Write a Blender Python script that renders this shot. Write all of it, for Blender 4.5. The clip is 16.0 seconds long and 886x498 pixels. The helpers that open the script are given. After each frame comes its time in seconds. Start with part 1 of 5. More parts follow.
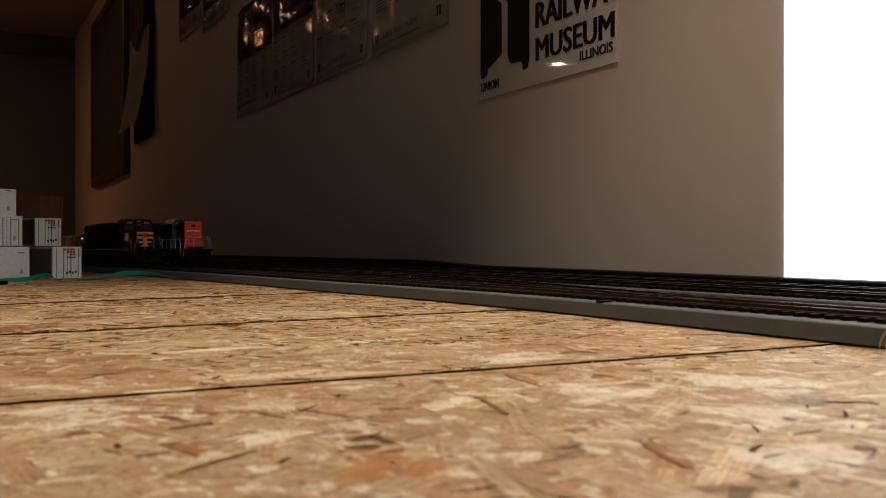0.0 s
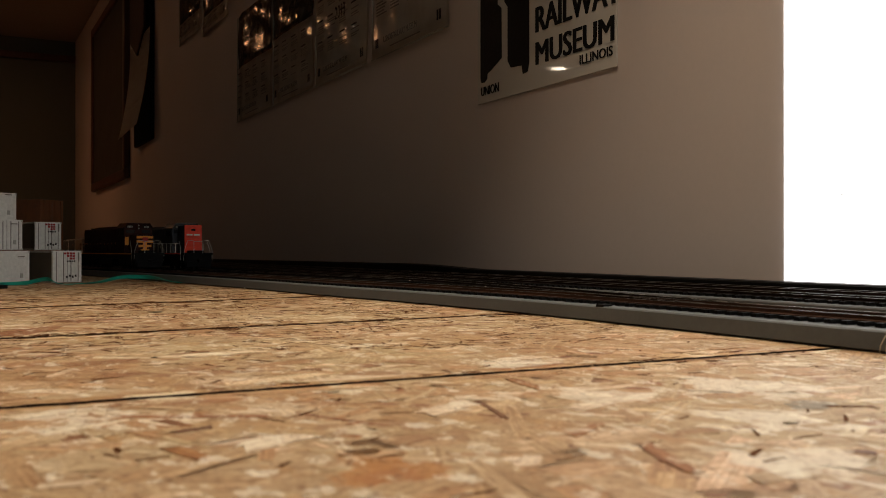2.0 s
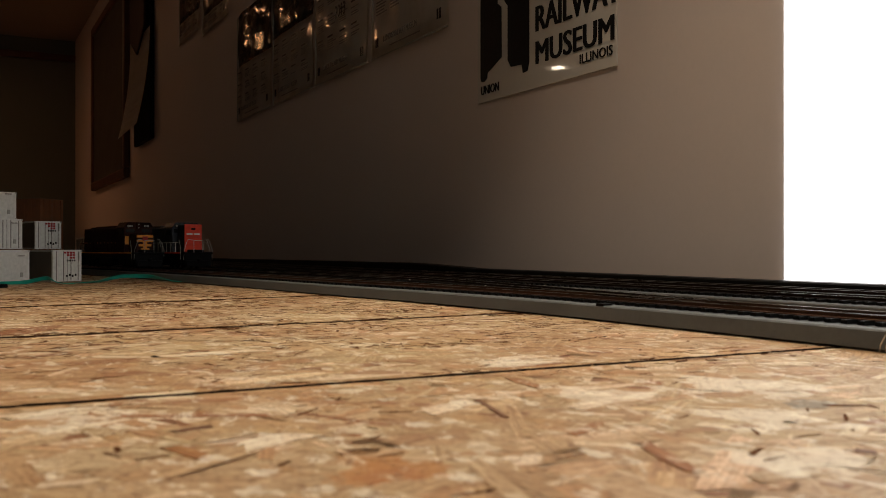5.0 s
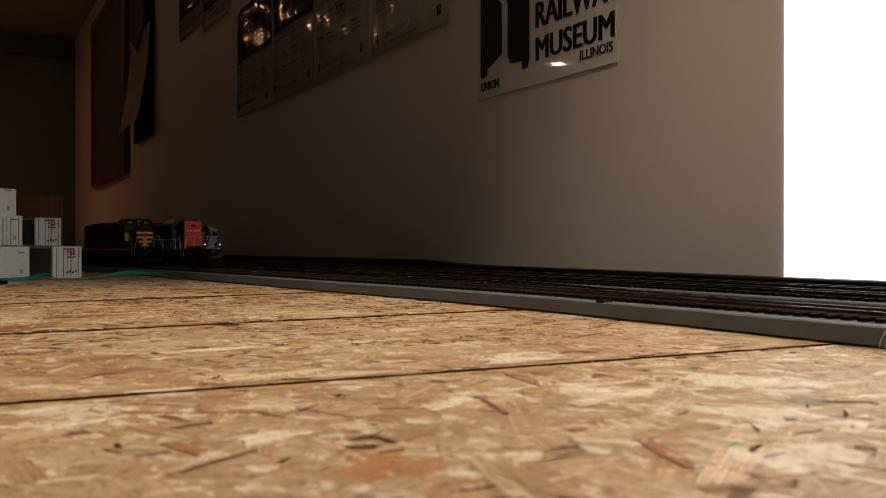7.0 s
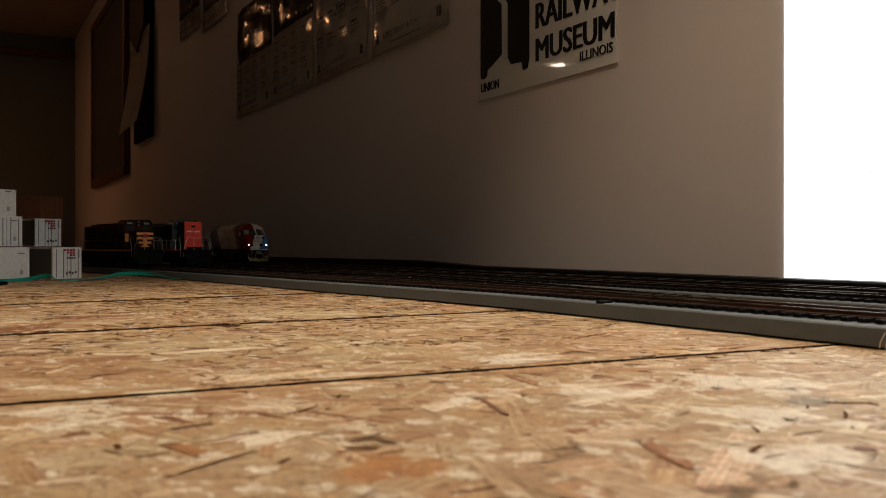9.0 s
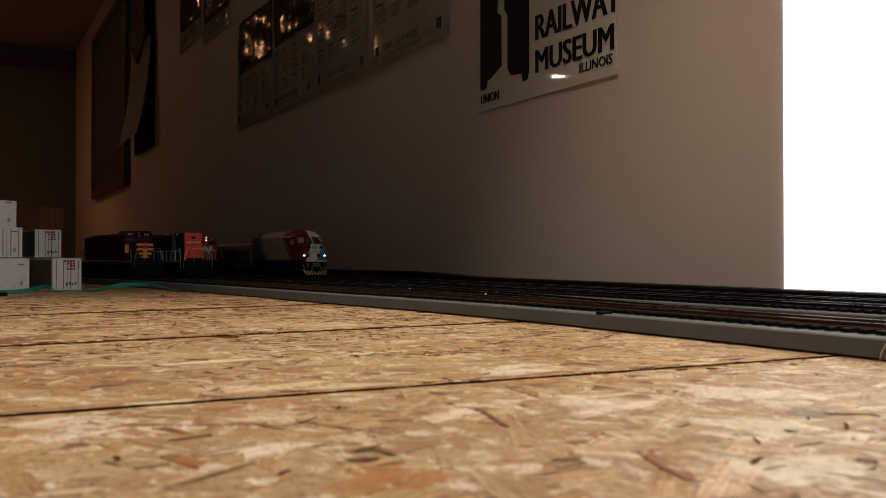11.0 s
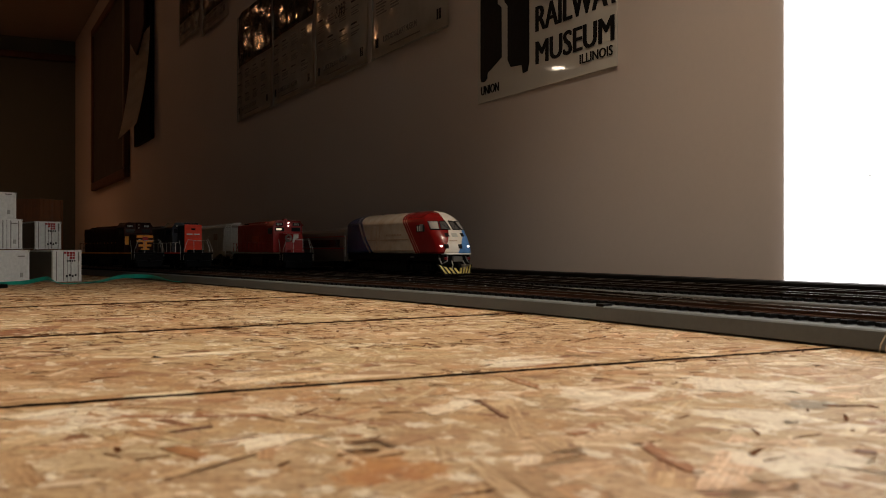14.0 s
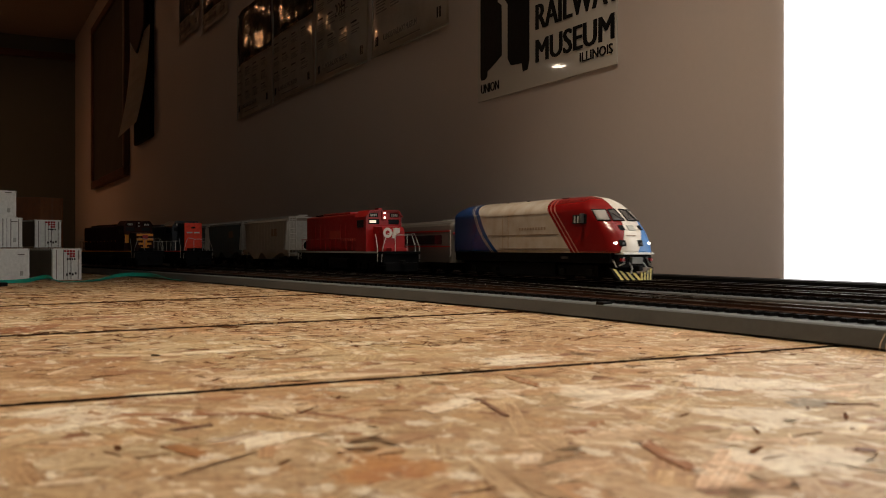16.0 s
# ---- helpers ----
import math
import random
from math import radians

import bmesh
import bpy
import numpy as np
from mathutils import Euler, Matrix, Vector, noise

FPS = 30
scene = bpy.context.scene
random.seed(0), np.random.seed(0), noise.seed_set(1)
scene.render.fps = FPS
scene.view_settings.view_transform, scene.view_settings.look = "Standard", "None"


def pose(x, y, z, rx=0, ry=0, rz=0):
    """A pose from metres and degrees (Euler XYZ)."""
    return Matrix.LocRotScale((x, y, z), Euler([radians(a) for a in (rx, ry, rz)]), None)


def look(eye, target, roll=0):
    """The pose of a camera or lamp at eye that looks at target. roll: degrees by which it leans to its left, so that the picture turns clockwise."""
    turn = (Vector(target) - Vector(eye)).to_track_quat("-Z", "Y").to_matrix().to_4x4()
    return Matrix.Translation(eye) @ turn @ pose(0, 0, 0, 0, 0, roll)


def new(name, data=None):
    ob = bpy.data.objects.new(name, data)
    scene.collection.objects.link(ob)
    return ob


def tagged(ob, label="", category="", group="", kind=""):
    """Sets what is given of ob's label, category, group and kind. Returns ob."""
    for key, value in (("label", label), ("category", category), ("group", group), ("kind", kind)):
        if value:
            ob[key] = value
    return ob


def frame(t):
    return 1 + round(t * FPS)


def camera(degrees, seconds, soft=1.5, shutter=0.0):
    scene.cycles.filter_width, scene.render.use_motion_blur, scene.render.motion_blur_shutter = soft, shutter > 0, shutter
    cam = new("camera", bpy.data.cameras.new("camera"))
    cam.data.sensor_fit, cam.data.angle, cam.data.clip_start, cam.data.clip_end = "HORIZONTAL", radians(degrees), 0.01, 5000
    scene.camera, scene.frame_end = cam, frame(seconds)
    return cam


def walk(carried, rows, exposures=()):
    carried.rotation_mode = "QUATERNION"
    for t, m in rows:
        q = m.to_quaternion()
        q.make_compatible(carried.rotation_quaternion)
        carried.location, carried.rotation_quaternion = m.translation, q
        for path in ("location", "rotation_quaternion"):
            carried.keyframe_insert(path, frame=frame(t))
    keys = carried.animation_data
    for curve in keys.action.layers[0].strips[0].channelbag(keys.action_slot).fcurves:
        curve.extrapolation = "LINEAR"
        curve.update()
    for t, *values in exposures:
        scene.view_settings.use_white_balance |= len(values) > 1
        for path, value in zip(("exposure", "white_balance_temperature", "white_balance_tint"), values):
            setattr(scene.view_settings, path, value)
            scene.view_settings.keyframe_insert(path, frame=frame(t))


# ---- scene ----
THETA = radians(27.727)
EYE = Vector((0.0, 0.0, 0.033))
FOCAL = 1640.0
WALL_Y = 0.49
RAIL_Z = 0.011


def aim(dip):
    """The camera standing on the table top, tipped up by a small dip."""
    ahead = Vector((-math.cos(THETA), math.sin(THETA), (2.0 + dip) / FOCAL))
    return look(EYE, EYE + ahead)


cam = camera(2 * math.degrees(math.atan(784 / FOCAL)), 16.0, soft=0.8, shutter=0.4)
walk(cam, [(t, aim(d)) for t, d in (
    (0, -6), (0.5, 1.5), (1, 0), (1.5, 0), (2, 1), (2.5, 1), (3, -1.5), (3.5, 0), (4, 0), (5.2, -0.5), (6.5, -1.5),
    (7, -6.5), (7.5, -9), (8, -7.5), (8.5, -4.5), (9, -5), (10.3, 8), (11.5, 16), (12, 6.5), (12.5, 3), (13, -2),
    (13.5, -1.5), (14, 0), (14.5, -5), (15, -5), (15.5, -3), (16, -3))], exposures=[(0, 0.0), (16, 0.0)])

cam.data.dof.use_dof = True
cam.data.dof.focus_distance, cam.data.dof.aperture_fstop = 0.70, 42.0

# ---- world and lamps ----
world = bpy.data.worlds.new("night_outside")
scene.world = world
world.use_nodes = True
world.node_tree.nodes["Background"].inputs[0].default_value = (0.02, 0.025, 0.03, 1)
world.node_tree.nodes["Background"].inputs[1].default_value = 0.3


WARM, PALE_WARM, AMBER = (1.0, 0.815, 0.61), (1.0, 0.86, 0.74), (1.0, 0.455, 0.20)


def downlight(x, y, watts, cone, tint):
    data = bpy.data.lights.new("downlight_lamp", "SPOT")
    data.energy, data.color, data.spot_size, data.spot_blend = watts, tint, radians(cone), 1.0
    data.shadow_soft_size = 0.03
    ob = new("downlight_lamp", data)
    ob.matrix_world = look((x, y, 0.985), (x, y, 0))
    return ob


# The last two are added, unseen: an amber wall glow and room fill.
LAMPS = [(-0.39, 0.18, 28.0, 70, WARM), (-4.05, -1.84, 1.5, 100, WARM), (-3.70, -0.28, 4.6, 112, AMBER), (-2.30, 0.12, 0.22, 88, AMBER), (0.9, -1.6, 10.5, 120, PALE_WARM)]
for lx, ly, lw, lc, tint in LAMPS:
    downlight(lx, ly, lw, lc, tint)

# ---- materials ----


def shader(name, rough=0.6, metal=0.0, color=(0.5, 0.5, 0.5)):
    m = bpy.data.materials.new(name)
    m.use_nodes = True
    b = m.node_tree.nodes["Principled BSDF"]
    b.inputs["Roughness"].default_value, b.inputs["Metallic"].default_value = rough, metal
    b.inputs["Base Color"].default_value = (*color, 1)
    return m, m.node_tree.nodes, m.node_tree.links, b


def node(nodes, kind, **given):
    n = nodes.new(kind)
    for key, value in given.items():
        if key in n.inputs:
            n.inputs[key].default_value = value
    return n


def coords(nodes, links, scale=(1, 1, 1), turn=0.0):
    c, mp = nodes.new("ShaderNodeTexCoord"), nodes.new("ShaderNodeMapping")
    mp.inputs["Scale"].default_value = scale
    mp.inputs["Rotation"].default_value = (0, 0, radians(turn))
    links.new(c.outputs["Object"], mp.inputs["Vector"])
    return mp.outputs["Vector"]


def ramp(nodes, links, value, stops):
    r = nodes.new("ShaderNodeValToRGB")
    while len(r.color_ramp.elements) < len(stops):
        r.color_ramp.elements.new(0.5)
    for e, (p, c) in zip(r.color_ramp.elements, stops):
        e.position, e.color = p, (*c, 1)
    links.new(value, r.inputs[0])
    return r.outputs[0]


def mixed(nodes, links, fac, a, b, mode="MIX"):
    m = nodes.new("ShaderNodeMix")
    m.data_type, m.blend_type = "RGBA", mode
    for socket, value in ((m.inputs[0], fac), (m.inputs[6], a), (m.inputs[7], b)):
        if isinstance(value, (int, float)):
            socket.default_value = value
        elif isinstance(value, tuple):
            socket.default_value = (*value, 1)
        else:
            links.new(value, socket)
    return m.outputs[2]


def maths(nodes, links, op, a, b=0.0):
    m = nodes.new("ShaderNodeMath")
    m.operation = op
    for socket, value in zip(m.inputs, (a, b)):
        if isinstance(value, (int, float)):
            socket.default_value = value
        else:
            links.new(value, socket)
    return m.outputs[0]


def bump(nodes, links, b, height, strength, distance):
    n = nodes.new("ShaderNodeBump")
    n.inputs["Strength"].default_value, n.inputs["Distance"].default_value = strength, distance
    links.new(height, n.inputs["Height"])
    links.new(n.outputs[0], b.inputs["Normal"])


def surface(name, color, rough=0.6, metal=0.0, grain=200.0, amount=0.25, relief=0.0002, stain=20.0, fleck=0.82):
    """A painted or moulded surface with fine grain and broad staining."""
    m, ns, ls, b = shader(name, rough, metal, color)
    if max(color) < 0.03 and rough > 0.2:
        b.inputs["Specular IOR Level"].default_value = 0.09
    v = coords(ns, ls)
    fine, broad = node(ns, "ShaderNodeTexNoise", Scale=grain, Detail=4.0), node(ns, "ShaderNodeTexNoise", Scale=stain, Detail=5.0)
    ls.new(v, fine.inputs["Vector"]), ls.new(v, broad.inputs["Vector"])
    dark = tuple(c * (1 - amount) for c in color)
    light = tuple(min(1, c * (1 + amount * 0.6)) for c in color)
    one = ramp(ns, ls, broad.outputs[0], [(0.3, dark), (0.7, light)])
    two = ramp(ns, ls, fine.outputs[0], [(0.3, (fleck,) * 3), (0.7, (1, 1, 1))])
    ls.new(mixed(ns, ls, 1.0, one, two, "MULTIPLY"), b.inputs["Base Color"])
    r = ramp(ns, ls, fine.outputs[0], [(0.2, (max(0, rough - 0.12),) * 3), (0.8, (min(1, rough + 0.12),) * 3)])
    ls.new(r, b.inputs["Roughness"])
    if relief:
        bump(ns, ls, b, fine.outputs[0], 0.4, relief)
    return m


def glowing(name, color, strength):
    m, ns, ls, b = shader(name, 0.4, 0, (0.8, 0.8, 0.8))
    b.inputs["Emission Color"].default_value, b.inputs["Emission Strength"].default_value = (*color, 1), strength
    return m


def osb_material():
    """Pressed strand board: ragged flakes lying in several directions, dark slivers between them, resin stains."""
    m, ns, ls, b = shader("strand_board", 0.6)
    base = coords(ns, ls)

    def warped(freq, reach):
        n = node(ns, "ShaderNodeTexNoise", Scale=freq, Detail=4.0, Roughness=0.6)
        ls.new(base, n.inputs["Vector"])
        v = ns.new("ShaderNodeVectorMath")
        v.operation = "MULTIPLY_ADD"
        ls.new(n.outputs["Color"], v.inputs[0])
        v.inputs[1].default_value = (reach, reach, 0)
        ls.new(base, v.inputs[2])
        return v.outputs[0]

    def laid(vector, turn, sx, sy, shift=0.0):
        mp = ns.new("ShaderNodeMapping")
        mp.inputs["Rotation"].default_value, mp.inputs["Scale"].default_value = (0, 0, radians(turn)), (sx, sy, 1)
        mp.inputs["Location"].default_value = (shift, shift * 0.7, shift * 0.3)
        ls.new(vector, mp.inputs["Vector"])
        return mp.outputs[0]

    def streaks(vector, detail=3.0, rough=0.55):
        n = node(ns, "ShaderNodeTexNoise", Scale=1.0, Detail=detail, Roughness=rough)
        ls.new(vector, n.inputs["Vector"])
        return n.outputs[0]

    rough_edge, soft_edge = warped(70.0, 0.012), warped(12.0, 0.03)
    tones = [(0.0, (0.40, 0.20, 0.085)), (0.10, (0.47, 0.275, 0.125)), (0.5, (0.52, 0.335, 0.165)), (0.80, (0.57, 0.395, 0.205)), (0.93, (0.66, 0.50, 0.29)), (1.0, (0.72, 0.58, 0.37))]
    color, height = None, None
    for k, (turn, sx, sy) in enumerate(((4, 17, 66), (-33, 15, 60), (58, 18, 70), (18, 40, 150), (-70, 26, 90))):
        cell = node(ns, "ShaderNodeTexVoronoi", Scale=1.0)
        cell.voronoi_dimensions = "2D"
        ls.new(laid(rough_edge if k % 2 else soft_edge, turn, sx, sy, 3.1 * k), cell.inputs["Vector"])
        split = ns.new("ShaderNodeSeparateColor")
        ls.new(cell.outputs["Color"], split.inputs[0])
        tone = ramp(ns, ls, split.outputs[0], tones)
        grain = ramp(ns, ls, streaks(laid(soft_edge, turn, 40, 900, k), 4.0, 0.7), [(0.32, (0.72, 0.60, 0.48)), (0.6, (1, 1, 1))])
        tone = mixed(ns, ls, 0.75, tone, grain, "MULTIPLY")
        if color is None:
            color, height = tone, split.outputs[1]
        else:
            over = ramp(ns, ls, maths(ns, ls, "ADD", split.outputs[1], maths(ns, ls, "MULTIPLY", streaks(laid(base, turn, 60, 220, k)), 0.5)), [(0.80, (0, 0, 0)), (0.84, (1, 1, 1))])
            color, height = mixed(ns, ls, over, color, tone), mixed(ns, ls, over, height, split.outputs[1])
    # broad drifts of redder and paler wood
    broad = node(ns, "ShaderNodeTexNoise", Scale=7.0, Detail=3.0)
    ls.new(base, broad.inputs["Vector"])
    color = mixed(ns, ls, 0.55, color, ramp(ns, ls, broad.outputs[0], [(0.35, (1.0, 0.97, 0.92)), (0.65, (0.98, 0.76, 0.62))]), "MULTIPLY")
    # pale bare flakes
    for turn, sx, sy, low, k in ((6, 8, 44, 0.645, 1), (-24, 9, 40, 0.655, 5), (30, 10, 60, 0.66, 9)):
        mask = ramp(ns, ls, streaks(laid(rough_edge, turn, sx, sy, k), 2.0), [(low, (0, 0, 0)), (low + 0.03, (0.85, 0.85, 0.85))])
        color = mixed(ns, ls, mask, color, (0.72, 0.58, 0.38))
    # resin stains
    for turn, sx, sy, low, k in ((10, 14, 60, 0.665, 13), (-40, 16, 50, 0.67, 17)):
        mask = ramp(ns, ls, streaks(laid(rough_edge, turn, sx, sy, k), 4.0, 0.65), [(low, (0, 0, 0)), (low + 0.06, (0.9, 0.9, 0.9))])
        color = mixed(ns, ls, mask, color, (0.36, 0.14, 0.04))
    # dark slivers and pits
    pits = None
    for turn, sx, sy, low, k in ((3, 42, 330, 0.655, 21), (-35, 40, 260, 0.675, 25), (40, 44, 300, 0.675, 29), (-8, 120, 700, 0.68, 33), (75, 60, 320, 0.69, 37)):
        mask = ramp(ns, ls, streaks(laid(rough_edge, turn, sx, sy, k), 3.0, 0.6), [(low, (0, 0, 0)), (low + 0.025, (1, 1, 1))])
        color = mixed(ns, ls, mask, color, (0.12, 0.048, 0.018))
        pits = mask if pits is None else maths(ns, ls, "MAXIMUM", pits, mask)
    ls.new(color, b.inputs["Base Color"])
    h = maths(ns, ls, "SUBTRACT", maths(ns, ls, "MULTIPLY", height, 0.6), pits)
    bump(ns, ls, b, h, 0.6, 0.0005)
    return m


OSB = osb_material()
# Edges near black: the shade inside the seams is put into this colour.
SAWN = surface("shade_dark_sawn_edge", (0.035, 0.017, 0.008), 0.95, grain=600)
SAWN.node_tree.nodes["Principled BSDF"].inputs["Specular IOR Level"].default_value = 0.03
PLASTER = surface("grey_wall_paint", (0.63, 0.558, 0.525), 0.62, grain=240, amount=0.04, relief=0.0001, stain=2.5, fleck=0.97)
CEIL = surface("ceiling_paint", (0.36, 0.35, 0.31), 0.9, grain=200, amount=0.06, stain=3)
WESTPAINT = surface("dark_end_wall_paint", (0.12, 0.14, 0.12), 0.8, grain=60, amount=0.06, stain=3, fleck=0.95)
FLOORING = surface("dark_floor", (0.12, 0.09, 0.07), 0.7, grain=60, amount=0.2, stain=4)
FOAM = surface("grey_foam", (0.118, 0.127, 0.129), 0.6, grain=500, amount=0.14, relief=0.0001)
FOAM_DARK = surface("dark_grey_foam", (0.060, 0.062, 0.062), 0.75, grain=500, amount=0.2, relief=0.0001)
TIE = surface("black_plastic_tie", (0.007, 0.0065, 0.006), 0.5, grain=900, amount=0.3)
RUST = surface("weathered_rail", (0.11, 0.045, 0.023), 0.5, 0.2, grain=900, amount=0.35)
OLDRAIL = surface("dark_weathered_rail", (0.022, 0.013, 0.010), 0.45, 0.3, grain=900, amount=0.35)
STEEL = surface("bright_rail_top", (0.36, 0.32, 0.28), 0.3, 0.9, grain=120, amount=0.2, relief=0)
BLACK = surface("black_plastic", (0.004, 0.004, 0.0045), 0.55, grain=400)
IRON = surface("dark_cast_metal", (0.009, 0.0085, 0.008), 0.6, 0.1, grain=400)
WHITE = surface("white_plastic", (0.74, 0.74, 0.70), 0.45, grain=300, amount=0.06)
GREYP = surface("grey_plastic", (0.42, 0.42, 0.38), 0.5, grain=300, amount=0.1)
RED = surface("red_paint", (0.34, 0.007, 0.008), 0.38, grain=300, amount=0.04, relief=0, fleck=0.96)
ORANGE_RED = surface("orange_red_paint", (0.95, 0.055, 0.015), 0.45, grain=300, amount=0.1, relief=0)
MAROON = surface("maroon_paint", (0.029, 0.006, 0.004), 0.55, grain=300, amount=0.15)
YELLOW = surface("yellow_paint", (0.90, 0.32, 0.014), 0.4, grain=300, amount=0.12)
NAVY = surface("dark_blue_paint", (0.014, 0.02, 0.03), 0.42, grain=300, amount=0.2)
SILVER = surface("silver_plastic", (0.19, 0.175, 0.16), 0.45, 0.5, grain=400, amount=0.12)
HOPPER_GREY = surface("hopper_grey", (0.47, 0.43, 0.36), 0.5, grain=160, amount=0.2)
HOPPER_BLUE = surface("hopper_blue_grey", (0.07, 0.12, 0.15), 0.5, grain=160, amount=0.2)
BROWN = surface("brown_corrugated", (0.22, 0.085, 0.035), 0.6, grain=160, amount=0.2)
RIBBON = surface("green_ribbon", (0.008, 0.40, 0.31), 0.38, grain=300, amount=0.12)
DARKGLASS = surface("dark_window", (0.015, 0.017, 0.02), 0.08, grain=40, amount=0.1, relief=0)
WINDSCREEN = surface("grey_windscreen", (0.085, 0.08, 0.078), 0.08, grain=40, amount=0.3, relief=0)
SHADOW_GREY = surface("shaded_grey_side", (0.23, 0.225, 0.20), 0.6, grain=200, amount=0.15)
CABGLASS = surface("pale_cab_window", (0.36, 0.33, 0.30), 0.12, grain=40, amount=0.1, relief=0)
LENS = glowing("lit_headlight", (1.0, 0.88, 0.7), 4.0)
CABLIGHT = glowing("lit_cab", (1.0, 0.80, 0.55), 0.8)
PRINT = surface("black_print", (0.012, 0.012, 0.013), 0.4, grain=300)
GREYPRINT = surface("grey_print", (0.20, 0.18, 0.16), 0.5, grain=300)
PAPER = surface("white_paper", (0.80, 0.74, 0.68), 0.6, grain=300, amount=0.06)
BOARD = surface("dark_pinboard", (0.05, 0.042, 0.03), 0.8, grain=300)
WOODTRIM = surface("dark_wood_trim", (0.10, 0.04, 0.02), 0.5, grain=120)
CRUMB = surface("pale_crumb", (0.75, 0.7, 0.6), 0.6, grain=900)

# ---- mesh helpers ----


def mesh_of(name, bm, material):
    me = bpy.data.meshes.new(name)
    bmesh.ops.recalc_face_normals(bm, faces=bm.faces[:])
    bm.to_mesh(me)
    bm.free()
    for mt in (material if isinstance(material, (list, tuple)) else [material]):
        me.materials.append(mt)
    return me


def part(name, bm, material, parent=None, label="", smooth=False):
    """Links a bmesh as one mesh object under a thing or a part."""
    me = mesh_of(name, bm, material)
    if smooth:
        for p in me.polygons:
            p.use_smooth = True
    ob = new(name, me)
    if parent:
        ob.parent = parent
    if label:
        ob["label"] = label
    return ob


def box(bm, x0, x1, y0, y1, z0, z1, bevel=0.0):
    made = bmesh.ops.create_cube(bm, size=1)["verts"]
    for v in made:
        v.co = Vector(((x0 + x1) / 2 + v.co.x * (x1 - x0), (y0 + y1) / 2 + v.co.y * (y1 - y0), (z0 + z1) / 2 + v.co.z * (z1 - z0)))
    if bevel:
        edges = {e for v in made for e in v.link_edges}
        bmesh.ops.bevel(bm, geom=list(edges), offset=bevel, segments=2, affect="EDGES", profile=0.5)
    return bm


def boxed(*size, bevel=0.0):
    return box(bmesh.new(), *size, bevel=bevel)


def prism(points, a, b, axis="y"):
    """A closed outline in two axes, drawn out along the third."""
    bm = bmesh.new()
    put = {"y": lambda p, q, s: (p, s, q), "x": lambda p, q, s: (s, p, q), "z": lambda p, q, s: (p, q, s)}[axis]
    one = [bm.verts.new(put(p, q, a)) for p, q in points]
    two = [bm.verts.new(put(p, q, b)) for p, q in points]
    bm.faces.new(one), bm.faces.new(two[::-1])
    n = len(points)
    for i in range(n):
        bm.faces.new((one[i], one[(i + 1) % n], two[(i + 1) % n], two[i]))
    return bm


def tube(points, radius, sides=6, bm=None):
    bm = bm or bmesh.new()
    rings = []
    pts = [Vector(p) for p in points]
    for i, p in enumerate(pts):
        way = (pts[min(i + 1, len(pts) - 1)] - pts[max(i - 1, 0)]).normalized()
        side = way.cross(Vector((0.3, 0.2, 1) if abs(way.z) < 0.9 else (1, 0.2, 0))).normalized()
        up = side.cross(way)
        rings.append([bm.verts.new(p + radius * (math.cos(a) * side + math.sin(a) * up)) for a in (k * math.tau / sides for k in range(sides))])
    for r, s in zip(rings, rings[1:]):
        for k in range(sides):
            bm.faces.new((r[k], r[(k + 1) % sides], s[(k + 1) % sides], s[k]))
    bm.faces.new(rings[0]), bm.faces.new(rings[-1][::-1])
    return bm


def disc(bm, x, y, z, r, depth, axis="y", sides=20):
    made = bmesh.ops.create_cone(bm, cap_ends=True, segments=sides, radius1=r, radius2=r, depth=depth)["verts"]
    turn = {"y": pose(0, 0, 0, 90), "x": pose(0, 0, 0, 0, 90), "z": Matrix()}[axis]
    for v in made:
        v.co = turn @ v.co + Vector((x, y, z))
    return bm


def loft(sections, arc=7):
    """Sections (x, half width, bottom, shoulder, top): a hull with an arched roof."""
    bm = bmesh.new()
    rings = []
    for x, w, z0, zs, zt in sections:
        ring = [(x, -w, z0), (x, -w * 1.0, (z0 + zs) / 2)]
        for k in range(arc + 1):
            a = math.pi * k / arc
            cx, cz = -math.cos(a), math.sin(a)
            ring.append((x, w * math.copysign(abs(cx) ** 0.62, cx), zs + (zt - zs) * cz ** 0.8))
        ring += [(x, w, (z0 + zs) / 2), (x, w, z0)]
        rings.append([bm.verts.new(p) for p in ring])
    for r, s in zip(rings, rings[1:]):
        for k in range(len(r)):
            bm.faces.new((r[k], r[(k + 1) % len(r)], s[(k + 1) % len(r)], s[k]))
    bm.faces.new(rings[0]), bm.faces.new(rings[-1])
    return bm


def lettering(words, size, material, m, parent, thick=0.0003, shear=0.0, wide=1.0, bold=0.0, name="lettering", label=""):
    cu = bpy.data.curves.new(name, "FONT")
    cu.body, cu.size, cu.extrude, cu.shear = words, size, thick, shear
    cu.resolution_u = 3
    tmp = bpy.data.objects.new("tmp", cu)
    scene.collection.objects.link(tmp)
    me = bpy.data.meshes.new_from_object(tmp.evaluated_get(bpy.context.evaluated_depsgraph_get()))
    bpy.data.objects.remove(tmp)
    me.materials.clear()
    me.materials.append(material)
    # several close copies make the strokes bold
    bm = bmesh.new()
    for k in range(5 if bold else 1):
        step = me.copy()
        step.transform(m @ pose((k - 2) * bold * size, 0, -0.00004 * k) @ Matrix.Diagonal((wide, 1, 1, 1)))
        bm.from_mesh(step)
        bpy.data.meshes.remove(step)
    bm.to_mesh(me)
    bm.free()
    ob = new(name, me)
    ob.parent = parent
    if label:
        ob["label"] = label
    return ob


def thing(name, label, category, m=None, group="", kind=""):
    ob = tagged(new(name), label, category, group, kind)
    if m is not None:
        ob.matrix_basis = m
    return ob


